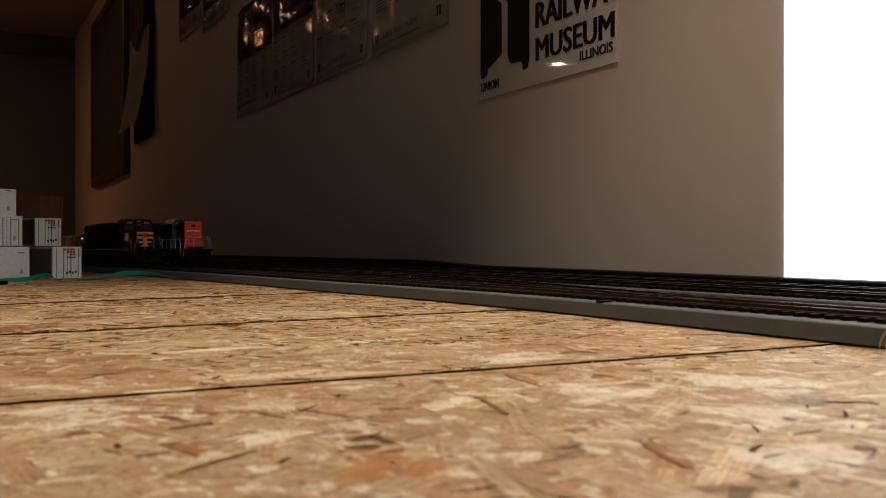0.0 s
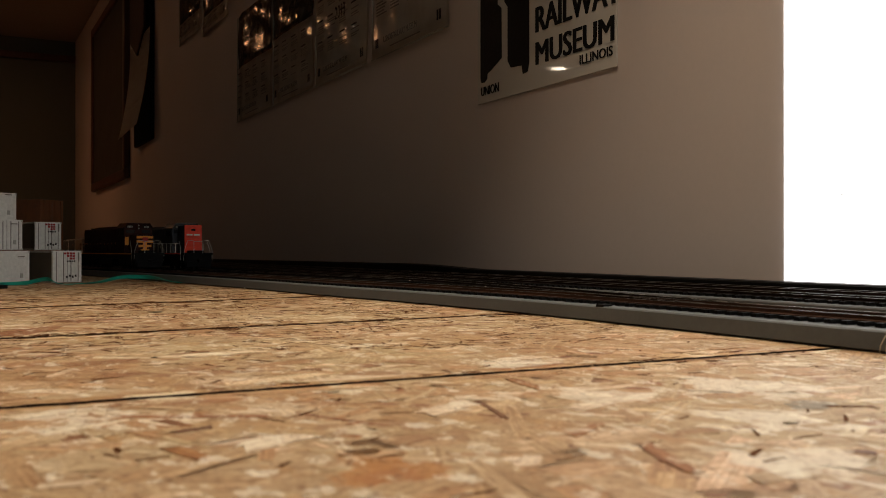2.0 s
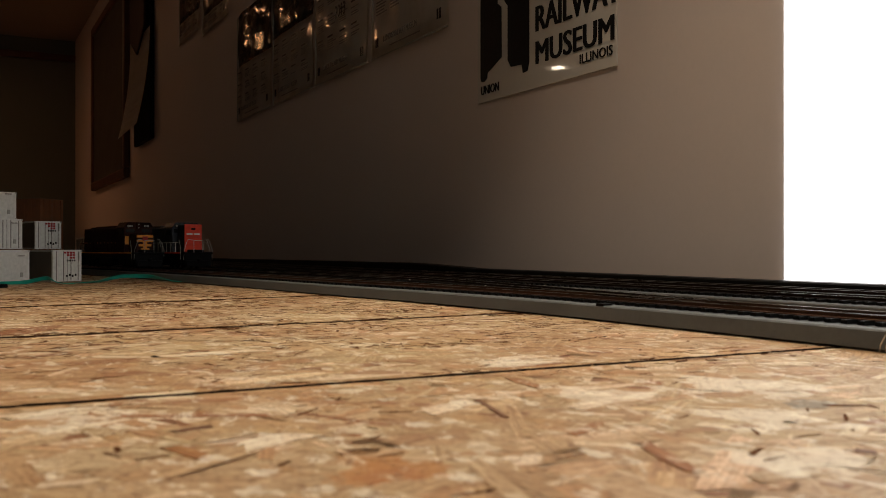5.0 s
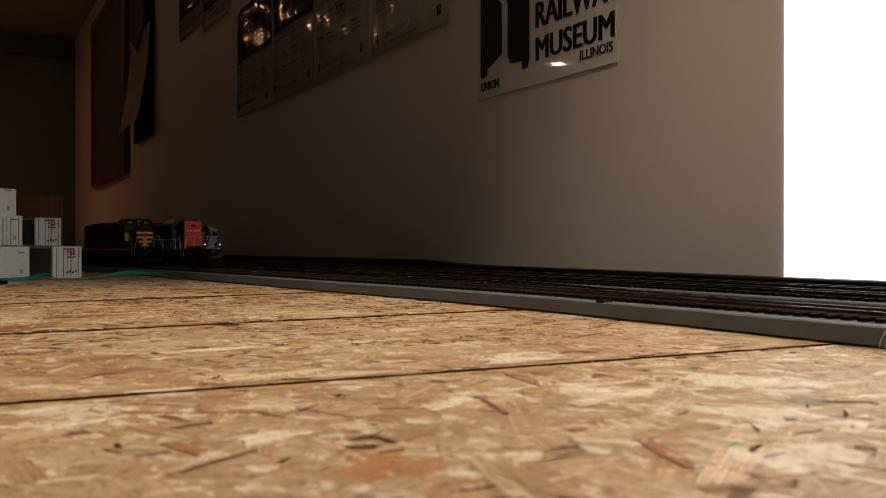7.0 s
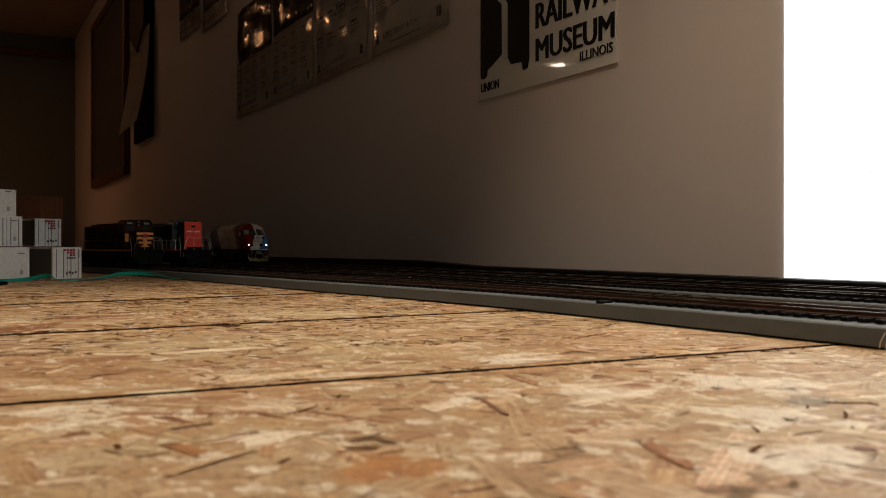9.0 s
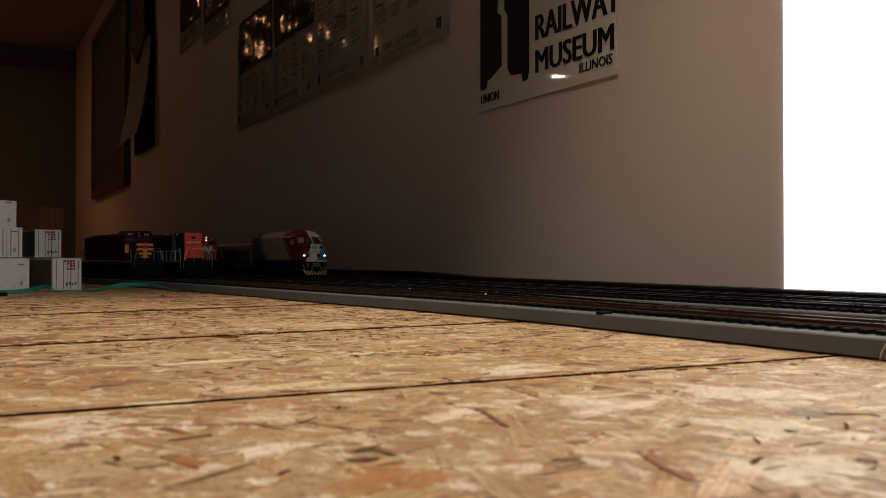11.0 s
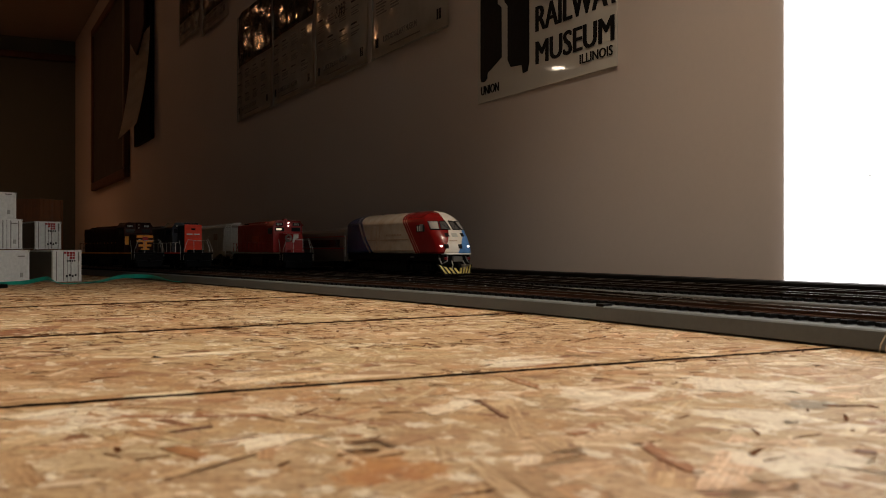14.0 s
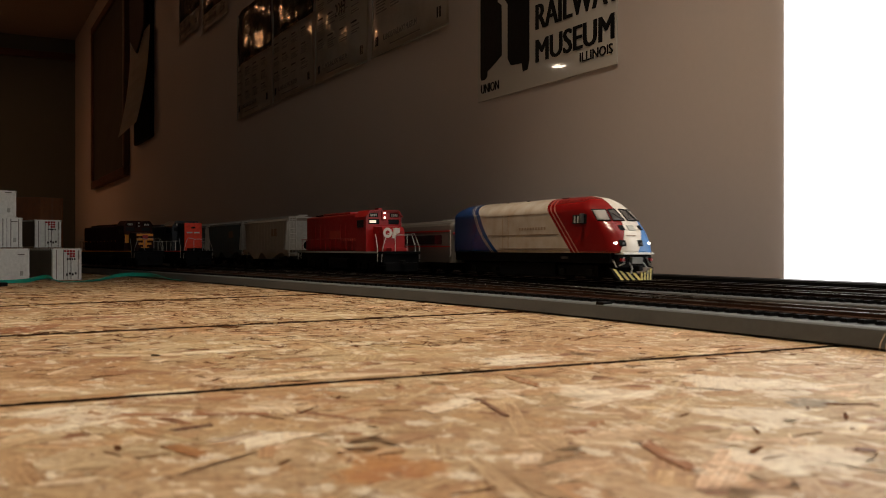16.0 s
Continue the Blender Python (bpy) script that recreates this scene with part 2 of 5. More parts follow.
def ground_at(right, ahead):
    """The plan's point so far ahead of the camera and so far to its right."""
    return (-math.cos(THETA) * ahead + math.sin(THETA) * right, math.sin(THETA) * ahead + math.cos(THETA) * right)


# ---- room shell ----
WEST, EAST, SOUTH, TOP, DOWN = -4.6, 2.4, -3.4, 1.0, -1.25
WIN = (-0.442, 0.62, -0.30, 0.88)
wall = bmesh.new()
box(wall, WEST, WIN[0], WALL_Y, WALL_Y + 0.12, DOWN, TOP)
box(wall, WIN[1], EAST, WALL_Y, WALL_Y + 0.12, DOWN, TOP)
box(wall, WIN[0], WIN[1], WALL_Y, WALL_Y + 0.12, DOWN, WIN[2])
box(wall, WIN[0], WIN[1], WALL_Y, WALL_Y + 0.12, WIN[3], TOP)
tagged(part("wall_north", wall, PLASTER), "plain grey-beige painted wall with a bright opening", "wall", kind="structure")
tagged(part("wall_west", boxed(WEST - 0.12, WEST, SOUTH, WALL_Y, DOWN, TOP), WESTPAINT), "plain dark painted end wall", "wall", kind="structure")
tagged(part("wall_south", boxed(WEST, EAST, SOUTH - 0.12, SOUTH, DOWN, TOP), PLASTER), "plain painted wall of the room", "wall", kind="structure")
tagged(part("wall_east", boxed(EAST, EAST + 0.12, SOUTH, WALL_Y, DOWN, TOP), PLASTER), "plain painted wall of the room", "wall", kind="structure")
tagged(part("ceiling", boxed(WEST - 0.12, EAST + 0.12, SOUTH - 0.12, WALL_Y + 0.12, TOP, TOP + 0.1), CEIL), "plain painted ceiling with recessed lamps", "ceiling", kind="structure")
tagged(part("floor", boxed(WEST - 0.12, EAST + 0.12, SOUTH - 0.12, WALL_Y + 0.12, DOWN - 0.1, DOWN), FLOORING), "dark floor of the room", "floor", kind="structure")
tagged(part("trim", boxed(WEST, WEST + 0.03, SOUTH, WALL_Y - 0.002, 0.9, 0.93, bevel=0.004), WOODTRIM), "dark moulding under the ceiling on the end wall", "moulding", kind="structure")

window = thing("window_1", "brightly daylit window with a white blind", "window", kind="structure")
BLIND = glowing("daylit_blind", (1.0, 0.99, 0.97), 1.7)
part("blind", boxed(WIN[0] + 0.001, WIN[1] - 0.001, WALL_Y - 0.0015, WALL_Y + 0.003, WIN[2], WIN[3]), BLIND, window, "glowing white blind")
for sx, sz, sr in ((-0.375, 0.078, 0.0003), (-0.395, 0.068, 0.00025)):
    part("speck", disc(bmesh.new(), sx, WALL_Y - 0.0018, sz, sr, 0.001, "y", 8), GREYPRINT, window)

# Fixtures for all lamps, the two added unseen ones included.
for lx, ly, lw, lc, tint in LAMPS:
    lamp = thing("ceiling_downlight", "round recessed ceiling downlight, switched on", "ceiling light", pose(lx, ly, TOP - 0.004), "recessed ceiling lights")
    ring = bmesh.new()
    for k in range(24):
        a, b2 = k * math.tau / 24, (k + 1) * math.tau / 24
        quad = [ring.verts.new((r * math.cos(q), r * math.sin(q), z)) for q, r, z in ((a, 0.075, 0.0), (b2, 0.075, 0.0), (b2, 0.095, 0.002), (a, 0.095, 0.002))]
        ring.faces.new(quad)
    part("trim_ring", ring, WHITE, lamp)
    # The reflector glows by itself, in place of light from the bulb.
    shell = bmesh.new()
    disc(shell, 0, 0, 0.0006, 0.072, 0.001, "z", 24)
    part("reflector", shell, glowing("glowing_reflector", tint, 0.75 if lw > 1 else 0.2), lamp, "reflector disc given its own glow for lamplight")
    part("bulb_face", disc(bmesh.new(), 0, 0, -0.0012, 0.034 if tint is WARM else 0.062 if lw > 1 else 0.012, 0.002, "z", 24), glowing("lit_bulb", tint, (34.0 if lw > 1 else 6.0) if tint is AMBER else 26.0), lamp, "glowing warm bulb face")

# ---- table top of strand boards ----
TABLE_Y0, TABLE_Y1 = -0.5, WALL_Y
table = thing("strand_board_table", "layout table topped with raw strand boards butted together", "table")


LIP, LIP_RUN = 0.0004, 0.012


def lip(distance):
    """How far a board's camera-side edge has curled up, so far from that edge."""
    return LIP * max(0.0, 1 - distance / LIP_RUN) ** 2


def seam(x0, lean):
    return lambda y: x0 + lean * y


SEAMS = [seam(WEST + 0.02, 0), seam(-0.578, -0.215), seam(-0.381, -0.105), seam(-0.2135, -0.004), seam(0.02, 0), seam(0.22, 0), seam(1.2, 0)]
for left, right in zip(SEAMS, SEAMS[1:]):
    gap = 0.00075
    rng = random.Random(len(bpy.data.objects))
    ys = [TABLE_Y0 + (TABLE_Y1 - TABLE_Y0) * k / 600 for k in range(601)]

    def torn(y, side):
        """How far an edge has chipped away: long waves, chips and splinters."""
        return 0.0009 * max(0.0, noise.noise(Vector((y * 45, side, 1.3)))) + 0.0016 * max(0.0, noise.noise(Vector((y * 190, side, 5.1))) - 0.12) + rng.uniform(-0.00035, 0.00035)

    lefts = [(left(y) + gap * 0.7 + torn(y, left(0)), y) for y in ys]
    rights = [(right(y) - gap * 0.7 - torn(y, right(0) + 7), y) for y in ys]
    bm = bmesh.new()
    def line(points, dx, z):
        return [bm.verts.new((x + dx, y, z)) for x, y in points]

    columns = [line(lefts, 0, -0.011), line(lefts, 0, 0.0), line(rights, -LIP_RUN, 0.0), line(rights, -LIP_RUN * 0.66, lip(LIP_RUN * 0.66)), line(rights, -LIP_RUN * 0.33, lip(LIP_RUN * 0.33)), line(rights, 0, LIP), line(rights, 0, -0.011)]
    for c, (one, two) in enumerate(zip(columns, columns[1:])):
        for i in range(600):
            bm.faces.new((one[i], two[i], two[i + 1], one[i + 1])).material_index = 1 if c in (0, 5) else 0
    part("board", bm, [OSB, SAWN], table)


def spot(px, py):
    """The table's point under a line of sight, given across and down from the level line."""
    ahead = 0.033 * FOCAL / (py - 443)
    return ground_at((px - 784) / FOCAL * ahead, ahead)


RESIN, BARE, SOOT = (0.43, 0.18, 0.045), (0.80, 0.71, 0.55), (0.16, 0.13, 0.09)
BLOTCHES = [(spot(690, 838), 0.0085, RESIN, 0.8), (spot(640, 815), 0.007, RESIN, 0.5), (spot(705, 850), 0.0045, (0.36, 0.135, 0.04), 0.6), (spot(1300, 685), 0.017, BARE, 0.75), (spot(1365, 740), 0.013, BARE, 0.7), (spot(1395, 815), 0.011, BARE, 0.7),
            (spot(1430, 717), 0.0065, SOOT, 0.7), (spot(930, 645), 0.012, BARE, 0.7), (spot(1060, 700), 0.010, BARE, 0.55), (spot(120, 740), 0.010, BARE, 0.6), (spot(1050, 660), 0.012, RESIN, 0.35), (spot(450, 700), 0.012, RESIN, 0.3)]


def strand_material(single=False, fixed=None):
    """Single wood strands: a tone of its own for each, with grain along its length."""
    m, ns, ls, b = shader("wood_strand", 0.58)
    geo, uv = ns.new("ShaderNodeNewGeometry"), ns.new("ShaderNodeUVMap")
    pick = ns.new("ShaderNodeObjectInfo").outputs["Random"] if single else geo.outputs["Random Per Island"]
    tone = ramp(ns, ls, pick, [(0.0, (0.33, 0.165, 0.075)), (0.05, (0.46, 0.275, 0.145)), (0.16, (0.575, 0.43, 0.255)), (0.45, (0.61, 0.475, 0.295)), (0.74, (0.64, 0.51, 0.33)), (0.85, (0.74, 0.62, 0.44)), (0.93, (0.90, 0.81, 0.64)), (1.0, (0.94, 0.87, 0.72))])
    if fixed:
        tone = mixed(ns, ls, 0.0, fixed, fixed)
    odd = maths(ns, ls, "FRACT", maths(ns, ls, "MULTIPLY", pick, 37.0))
    tone = mixed(ns, ls, 0.6, tone, ramp(ns, ls, odd, [(0.0, (1.0, 0.70, 0.50)), (0.18, (1.0, 0.86, 0.74)), (0.4, (1, 1, 1)), (0.85, (0.97, 0.98, 0.92)), (1.0, (1.0, 0.82, 0.55))]), "MULTIPLY")
    for sx, sy, lo, hi, dark, k in ((25, 900, 0.36, 0.58, (0.56, 0.43, 0.33), 0.85), (90, 2600, 0.38, 0.58, (0.66, 0.55, 0.45), 0.8), (30, 160, 0.35, 0.65, (0.84, 0.76, 0.68), 0.8)):
        mp = ns.new("ShaderNodeMapping")
        mp.inputs["Scale"].default_value = (sx, sy, 1)
        ls.new(uv.outputs[0], mp.inputs["Vector"])
        n = node(ns, "ShaderNodeTexNoise", Scale=1.0, Detail=4.0, Roughness=0.65)
        ls.new(mp.outputs[0], n.inputs["Vector"])
        tone = mixed(ns, ls, k, tone, ramp(ns, ls, n.outputs[0], [(lo, dark), (hi, (1, 1, 1))]), "MULTIPLY")
        if sy == 900:
            bump(ns, ls, b, n.outputs[0], 0.7, 0.0005)
    broad = node(ns, "ShaderNodeTexNoise", Scale=9.0, Detail=4.0, Roughness=0.6)
    ls.new(coords(ns, ls), broad.inputs["Vector"])
    tone = mixed(ns, ls, 0.9, tone, ramp(ns, ls, broad.outputs[0], [(0.32, (1.10, 1.17, 1.12)), (0.5, (1.04, 1.03, 1.0)), (0.68, (0.95, 0.80, 0.67))]), "MULTIPLY")
    # a resin-soaked knot, bare pale scuffs and a grey smudge
    ragged = node(ns, "ShaderNodeTexNoise", Scale=75.0, Detail=4.0, Roughness=0.65)
    ls.new(coords(ns, ls, (1, 1, 1)), ragged.inputs["Vector"])
    for (cx, cy), radius, paint, amount in BLOTCHES:
        gap = ns.new("ShaderNodeVectorMath")
        gap.operation = "DISTANCE"
        ls.new(coords(ns, ls), gap.inputs[0])
        gap.inputs[1].default_value = (cx, cy, 0)
        edge = maths(ns, ls, "ADD", gap.outputs["Value"], maths(ns, ls, "MULTIPLY", maths(ns, ls, "SUBTRACT", ragged.outputs[0], 0.5), radius * 4.6))
        tone = mixed(ns, ls, ramp(ns, ls, maths(ns, ls, "DIVIDE", edge, radius), [(0.75, (amount,) * 3), (1.0, (0, 0, 0))]), tone, paint)
    fleck = node(ns, "ShaderNodeTexNoise", Scale=1.0, Detail=3.0, Roughness=0.7)
    ls.new(coords(ns, ls, (240, 340, 1), 20), fleck.inputs["Vector"])
    tone = mixed(ns, ls, ramp(ns, ls, fleck.outputs[0], [(0.625, (0, 0, 0)), (0.665, (0.9, 0.9, 0.9))]), tone, (0.20, 0.085, 0.035))
    for sx, sy, turn, lo, hi, paint, k in ((95, 150, 15, 0.57, 0.60, (0.86, 0.77, 0.60), 0.62), (120, 210, -30, 0.585, 0.615, (0.42, 0.24, 0.11), 0.60), (60, 110, 50, 0.60, 0.63, (0.80, 0.69, 0.50), 0.5)):
        torn_up = node(ns, "ShaderNodeTexNoise", Scale=1.0, Detail=6.0, Roughness=0.68)
        ls.new(coords(ns, ls, (sx, sy, 1), turn), torn_up.inputs["Vector"])
        tone = mixed(ns, ls, ramp(ns, ls, torn_up.outputs[0], [(lo, (0, 0, 0)), (hi, (k, k, k))]), tone, paint)
    mealy = node(ns, "ShaderNodeTexNoise", Scale=1.0, Detail=4.0, Roughness=0.75)
    ls.new(coords(ns, ls, (420, 620, 1), -25), mealy.inputs["Vector"])
    tone = mixed(ns, ls, 0.8, tone, ramp(ns, ls, mealy.outputs[0], [(0.36, (0.56, 0.44, 0.34)), (0.47, (1, 1, 1)), (0.56, (1, 1, 1)), (0.66, (1.28, 1.30, 1.32))]), "MULTIPLY")
    ls.new(tone, b.inputs["Base Color"])
    return m


STRAND, STRAND_ONE = strand_material(), strand_material(True)
rng = random.Random(11)
heaps, singles = {}, []
boards = [o for o in table.children if o.name.startswith("board")]


def strand(cx, cy, turn, length, wide, z, tilt, layer):
    """Adds one ragged strand to the board that it lies on; leaves it out where it would bridge a seam."""
    n = max(2, min(5, int(wide / 0.0022)))
    ca, sa = math.cos(turn), math.sin(turn)
    outline = []
    skew = rng.uniform(-0.5, 0.5) * wide
    rag = min(0.10 * length, 0.6 * wide)
    bow = rng.uniform(-0.18, 0.18) * wide
    for side in (-1, 1):
        for k in range(9):
            f = k / 9 if side < 0 else 1 - (k + 1) / 9
            taper = 0.72 + 0.28 * math.sin(math.pi * min(1.0, 0.15 + f * 0.85))
            outline.append((-length / 2 + length * f + rng.uniform(-0.03, 0.03) * length, side * wide / 2 * taper * (1 - 0.32 * rng.random()) + bow * math.sin(math.pi * f)))
        for k in range(n + 1):
            outline.append((-side * (length / 2 + rng.uniform(-1.0, 0.5) * rag) + skew * (k / n - 0.5), side * (wide / 2 - wide * k / n) * 0.8))
    pts = [(cx + ca * u - sa * v, cy + sa * u + ca * v) for u, v in outline]
    home = None
    for i, (left, right) in enumerate(zip(SEAMS, SEAMS[1:])):
        if all(left(y) + 0.0012 < x < right(y) - 0.0009 for x, y in pts):
            home = i
    if home is None or any(y > 0.30 for x, y in pts):
        return
    single = layer == 0 and cx > -0.42 and cy > -0.06 and len(singles) < 270
    if single:
        singles.append((home, [], [], []))
    verts, faces, uvs = singles[-1][1:] if single else heaps.setdefault((home, layer == 3), ([], [], []))
    at, m = len(verts), len(pts)
    shift = (rng.random() * 3, rng.random() * 3)
    edge = SEAMS[home + 1]
    for (x, y), (u, v) in zip(pts, outline):
        verts.append((x, y, max(0.00008, z + tilt * u) + lip(edge(y) - 0.0010 - x)))
    for x, y in pts:
        verts.append((x, y, -0.0003))
    faces.append(tuple(range(at, at + m)))
    uvs.extend((u + shift[0], v + shift[1]) for u, v in outline)
    for i in range(m):
        j = (i + 1) % m
        faces.append((at + j, at + i, at + m + i, at + m + j))
        for k in (j, i, i, j):
            uvs.append((outline[k][0] + shift[0], outline[k][1] + shift[1]))


for layer, (count, long_mean, wide_mean) in enumerate(((2100, 0.050, 0.0150), (4400, 0.030, 0.0085), (7500, 0.013, 0.0036), (24000, 0.0052, 0.0009))):
    for k in range(count):
        cx, cy = rng.uniform(-1.25, -0.02), rng.uniform(-0.14, 0.28)
        if layer < 3 and k % 4 == 0:
            cx = rng.uniform(-0.45, -0.02)
        if layer == 3 and noise.noise(Vector((cx * 22, cy * 22, 3.0))) + 0.25 * (cx < -0.3) < rng.uniform(-0.25, 0.35):
            continue
        if layer == 3 and cx > -0.27 and k % 4:
            continue
        turn = radians(rng.gauss(78, 34)) if rng.random() < 0.62 else rng.uniform(0, math.pi)
        strand(cx, cy, turn, long_mean * rng.lognormvariate(0, 0.35), wide_mean * rng.lognormvariate(0, 0.4), rng.uniform(0.00008, 0.00022) + 0.00003 * layer, rng.uniform(-0.003, 0.003) * (0.5 + layer * 0.5), layer)


def strand_mesh(name, verts, faces, uvs, material, home):
    me = bpy.data.meshes.new(name)
    me.from_pydata(verts, [], faces)
    grain = me.uv_layers.new(name="grain")
    grain.data.foreach_set("uv", np.array(uvs, dtype=np.float32).ravel())
    me.materials.append(material)
    ob = new(name, me)
    ob.parent = boards[home]
    return ob


# Dark splinters, and thin shadow lines beside the strands painted as slivers.
SLIVER = surface("dark_sliver_and_shadow", (0.125, 0.050, 0.018), 0.95, grain=500, amount=0.5, stain=300)
SLIVER.node_tree.nodes["Principled BSDF"].inputs["Specular IOR Level"].default_value = 0.05
for (home, dark), (verts, faces, uvs) in heaps.items():
    ob = strand_mesh("sliver_litter" if dark else "strand_surface", verts, faces, uvs, SLIVER if dark else STRAND, home)
    tagged(ob, "dark splinters and painted shadow lines between strands" if dark else "pressed wood strands, tan to dark brown", kind="stuff")
for home, verts, faces, uvs in singles:
    strand_mesh("strand", verts, faces, uvs, STRAND_ONE, home)
# the most striking strands, each at its own place: two ends and a width
PALE_WOOD, RUSSET, UMBER = strand_material(True, (0.95, 0.88, 0.72)), strand_material(True, (0.46, 0.24, 0.10)), strand_material(True, (0.24, 0.11, 0.05))
STRIKING = [(425, 800, 552, 772, 0.0085, PALE_WOOD), (275, 634, 482, 622, 0.0075, PALE_WOOD), (400, 682, 588, 662, 0.0070, PALE_WOOD), (870, 642, 962, 632, 0.0090, PALE_WOOD), (640, 700, 905, 660, 0.0075, PALE_WOOD),
            (755, 735, 835, 715, 0.0080, PALE_WOOD), (0, 745, 130, 728, 0.0060, PALE_WOOD), (40, 602, 330, 590, 0.0040, PALE_WOOD), (300, 795, 372, 818, 0.0045, RUSSET), (305, 768, 375, 758, 0.0030, UMBER),
            (845, 712, 895, 742, 0.0018, UMBER), (905, 672, 962, 690, 0.0045, RUSSET), (1010, 775, 1060, 752, 0.0035, RUSSET), (1510, 800, 1552, 806, 0.0035, UMBER), (1140, 790, 1230, 838, 0.0040, RUSSET)]
for ax, ay, bx, by, wide, mt in STRIKING:
    p, q = Vector(spot(ax, ay)), Vector(spot(bx, by))
    mid, way = (p + q) / 2, q - p
    singles.clear()
    strand(mid.x, mid.y, math.atan2(way.y, way.x), way.length, wide * 0.9, 0.00042, 0.0, 0)
    if singles:
        home, verts, faces, uvs = singles[0]
        strand_mesh("strand", verts, faces, uvs, mt, home)

part("underframe", boxed(WEST + 0.02, 1.2, TABLE_Y0 + 0.01, TABLE_Y1 - 0.002, -0.09, -0.0115), SAWN, table)
for tx in (-4.2, -2.6, -1.0, 0.9):
    part("table_leg", boxed(tx - 0.04, tx + 0.04, TABLE_Y0 + 0.04, TABLE_Y0 + 0.12, DOWN, -0.091, bevel=0.004), SAWN, table)

# ---- tracks ----
# Each way is a run of plan points, from the far end to the near end.
MAIN_B, MAIN_C, MAIN_D = 0.334, 0.385, 0.436
END = 1.1
SIDING = [(-2.6, -0.04), (-2.1, 0.038), (-1.6, 0.118), (-1.35, 0.161), (-1.139, 0.198), (-0.95, 0.222), (-0.783, 0.243), (-0.634, 0.258), (-0.535, 0.271), (-0.42, 0.281), (-0.3, 0.284), (-0.18, 0.284), (-0.06, 0.284), (0.1, 0.284), (0.3, 0.284), (0.6, 0.284), (END, 0.284)]
SPUR = [(-2.6, 0.015), (-2.1, 0.093), (-1.6, 0.172), (-1.35, 0.213), (-1.105, 0.253), (-0.95, 0.274), (-0.80, 0.297), (-0.66, 0.314)]
JOINING = [(WEST + 0.05, MAIN_B), (-3.4, MAIN_B), (-2.3, MAIN_B), (-1.5, MAIN_B), (-1.0, MAIN_B), (-0.80, MAIN_B), (-0.70, 0.333), (-0.60, 0.3265), (-0.50, 0.315), (-0.42, 0.304), (-0.34, 0.293), (-0.28, 0.2855)]
WAYS = [SIDING, SPUR, JOINING, [(WEST + 0.05, MAIN_C), (END, MAIN_C)], [(WEST + 0.05, MAIN_D), (END, MAIN_D)]]


def along(points, step):
    """Points at even steps on a smooth run through the plan points, each with its heading."""
    dense = []
    for i in range(len(points) - 1):
        p0, p1, p2, p3 = (Vector(points[max(0, min(len(points) - 1, i + k))]) for k in (-1, 0, 1, 2))
        for k in range(40):
            s = k / 40
            dense.append(0.5 * ((2 * p1) + (p2 - p0) * s + (2 * p0 - 5 * p1 + 4 * p2 - p3) * s * s + (3 * p1 - p0 - 3 * p2 + p3) * s ** 3))
    dense.append(Vector(points[-1]))
    out, left = [], 0.0
    for a, b in zip(dense, dense[1:]):
        length = (b - a).length
        while left <= length and length > 0:
            out.append((a + (b - a) * (left / length), (b - a).normalized()))
            left += step
        left -= length
    return out


def ribbon_along(path, profile, cut=None):
    """A profile of (sideways, up) swept along the path."""
    bm = bmesh.new()
    rings = []
    for p, h in path:
        n = Vector((-h.y, h.x))
        rings.append([bm.verts.new((p.x + n.x * s, p.y + n.y * s, z)) for s, z in profile])
    k = len(profile)
    for r, q in zip(rings, rings[1:]):
        for i in range(k):
            bm.faces.new((r[i], r[(i + 1) % k], q[(i + 1) % k], q[i]))
    bm.faces.new(rings[0]), bm.faces.new(rings[-1][::-1])
    return bm


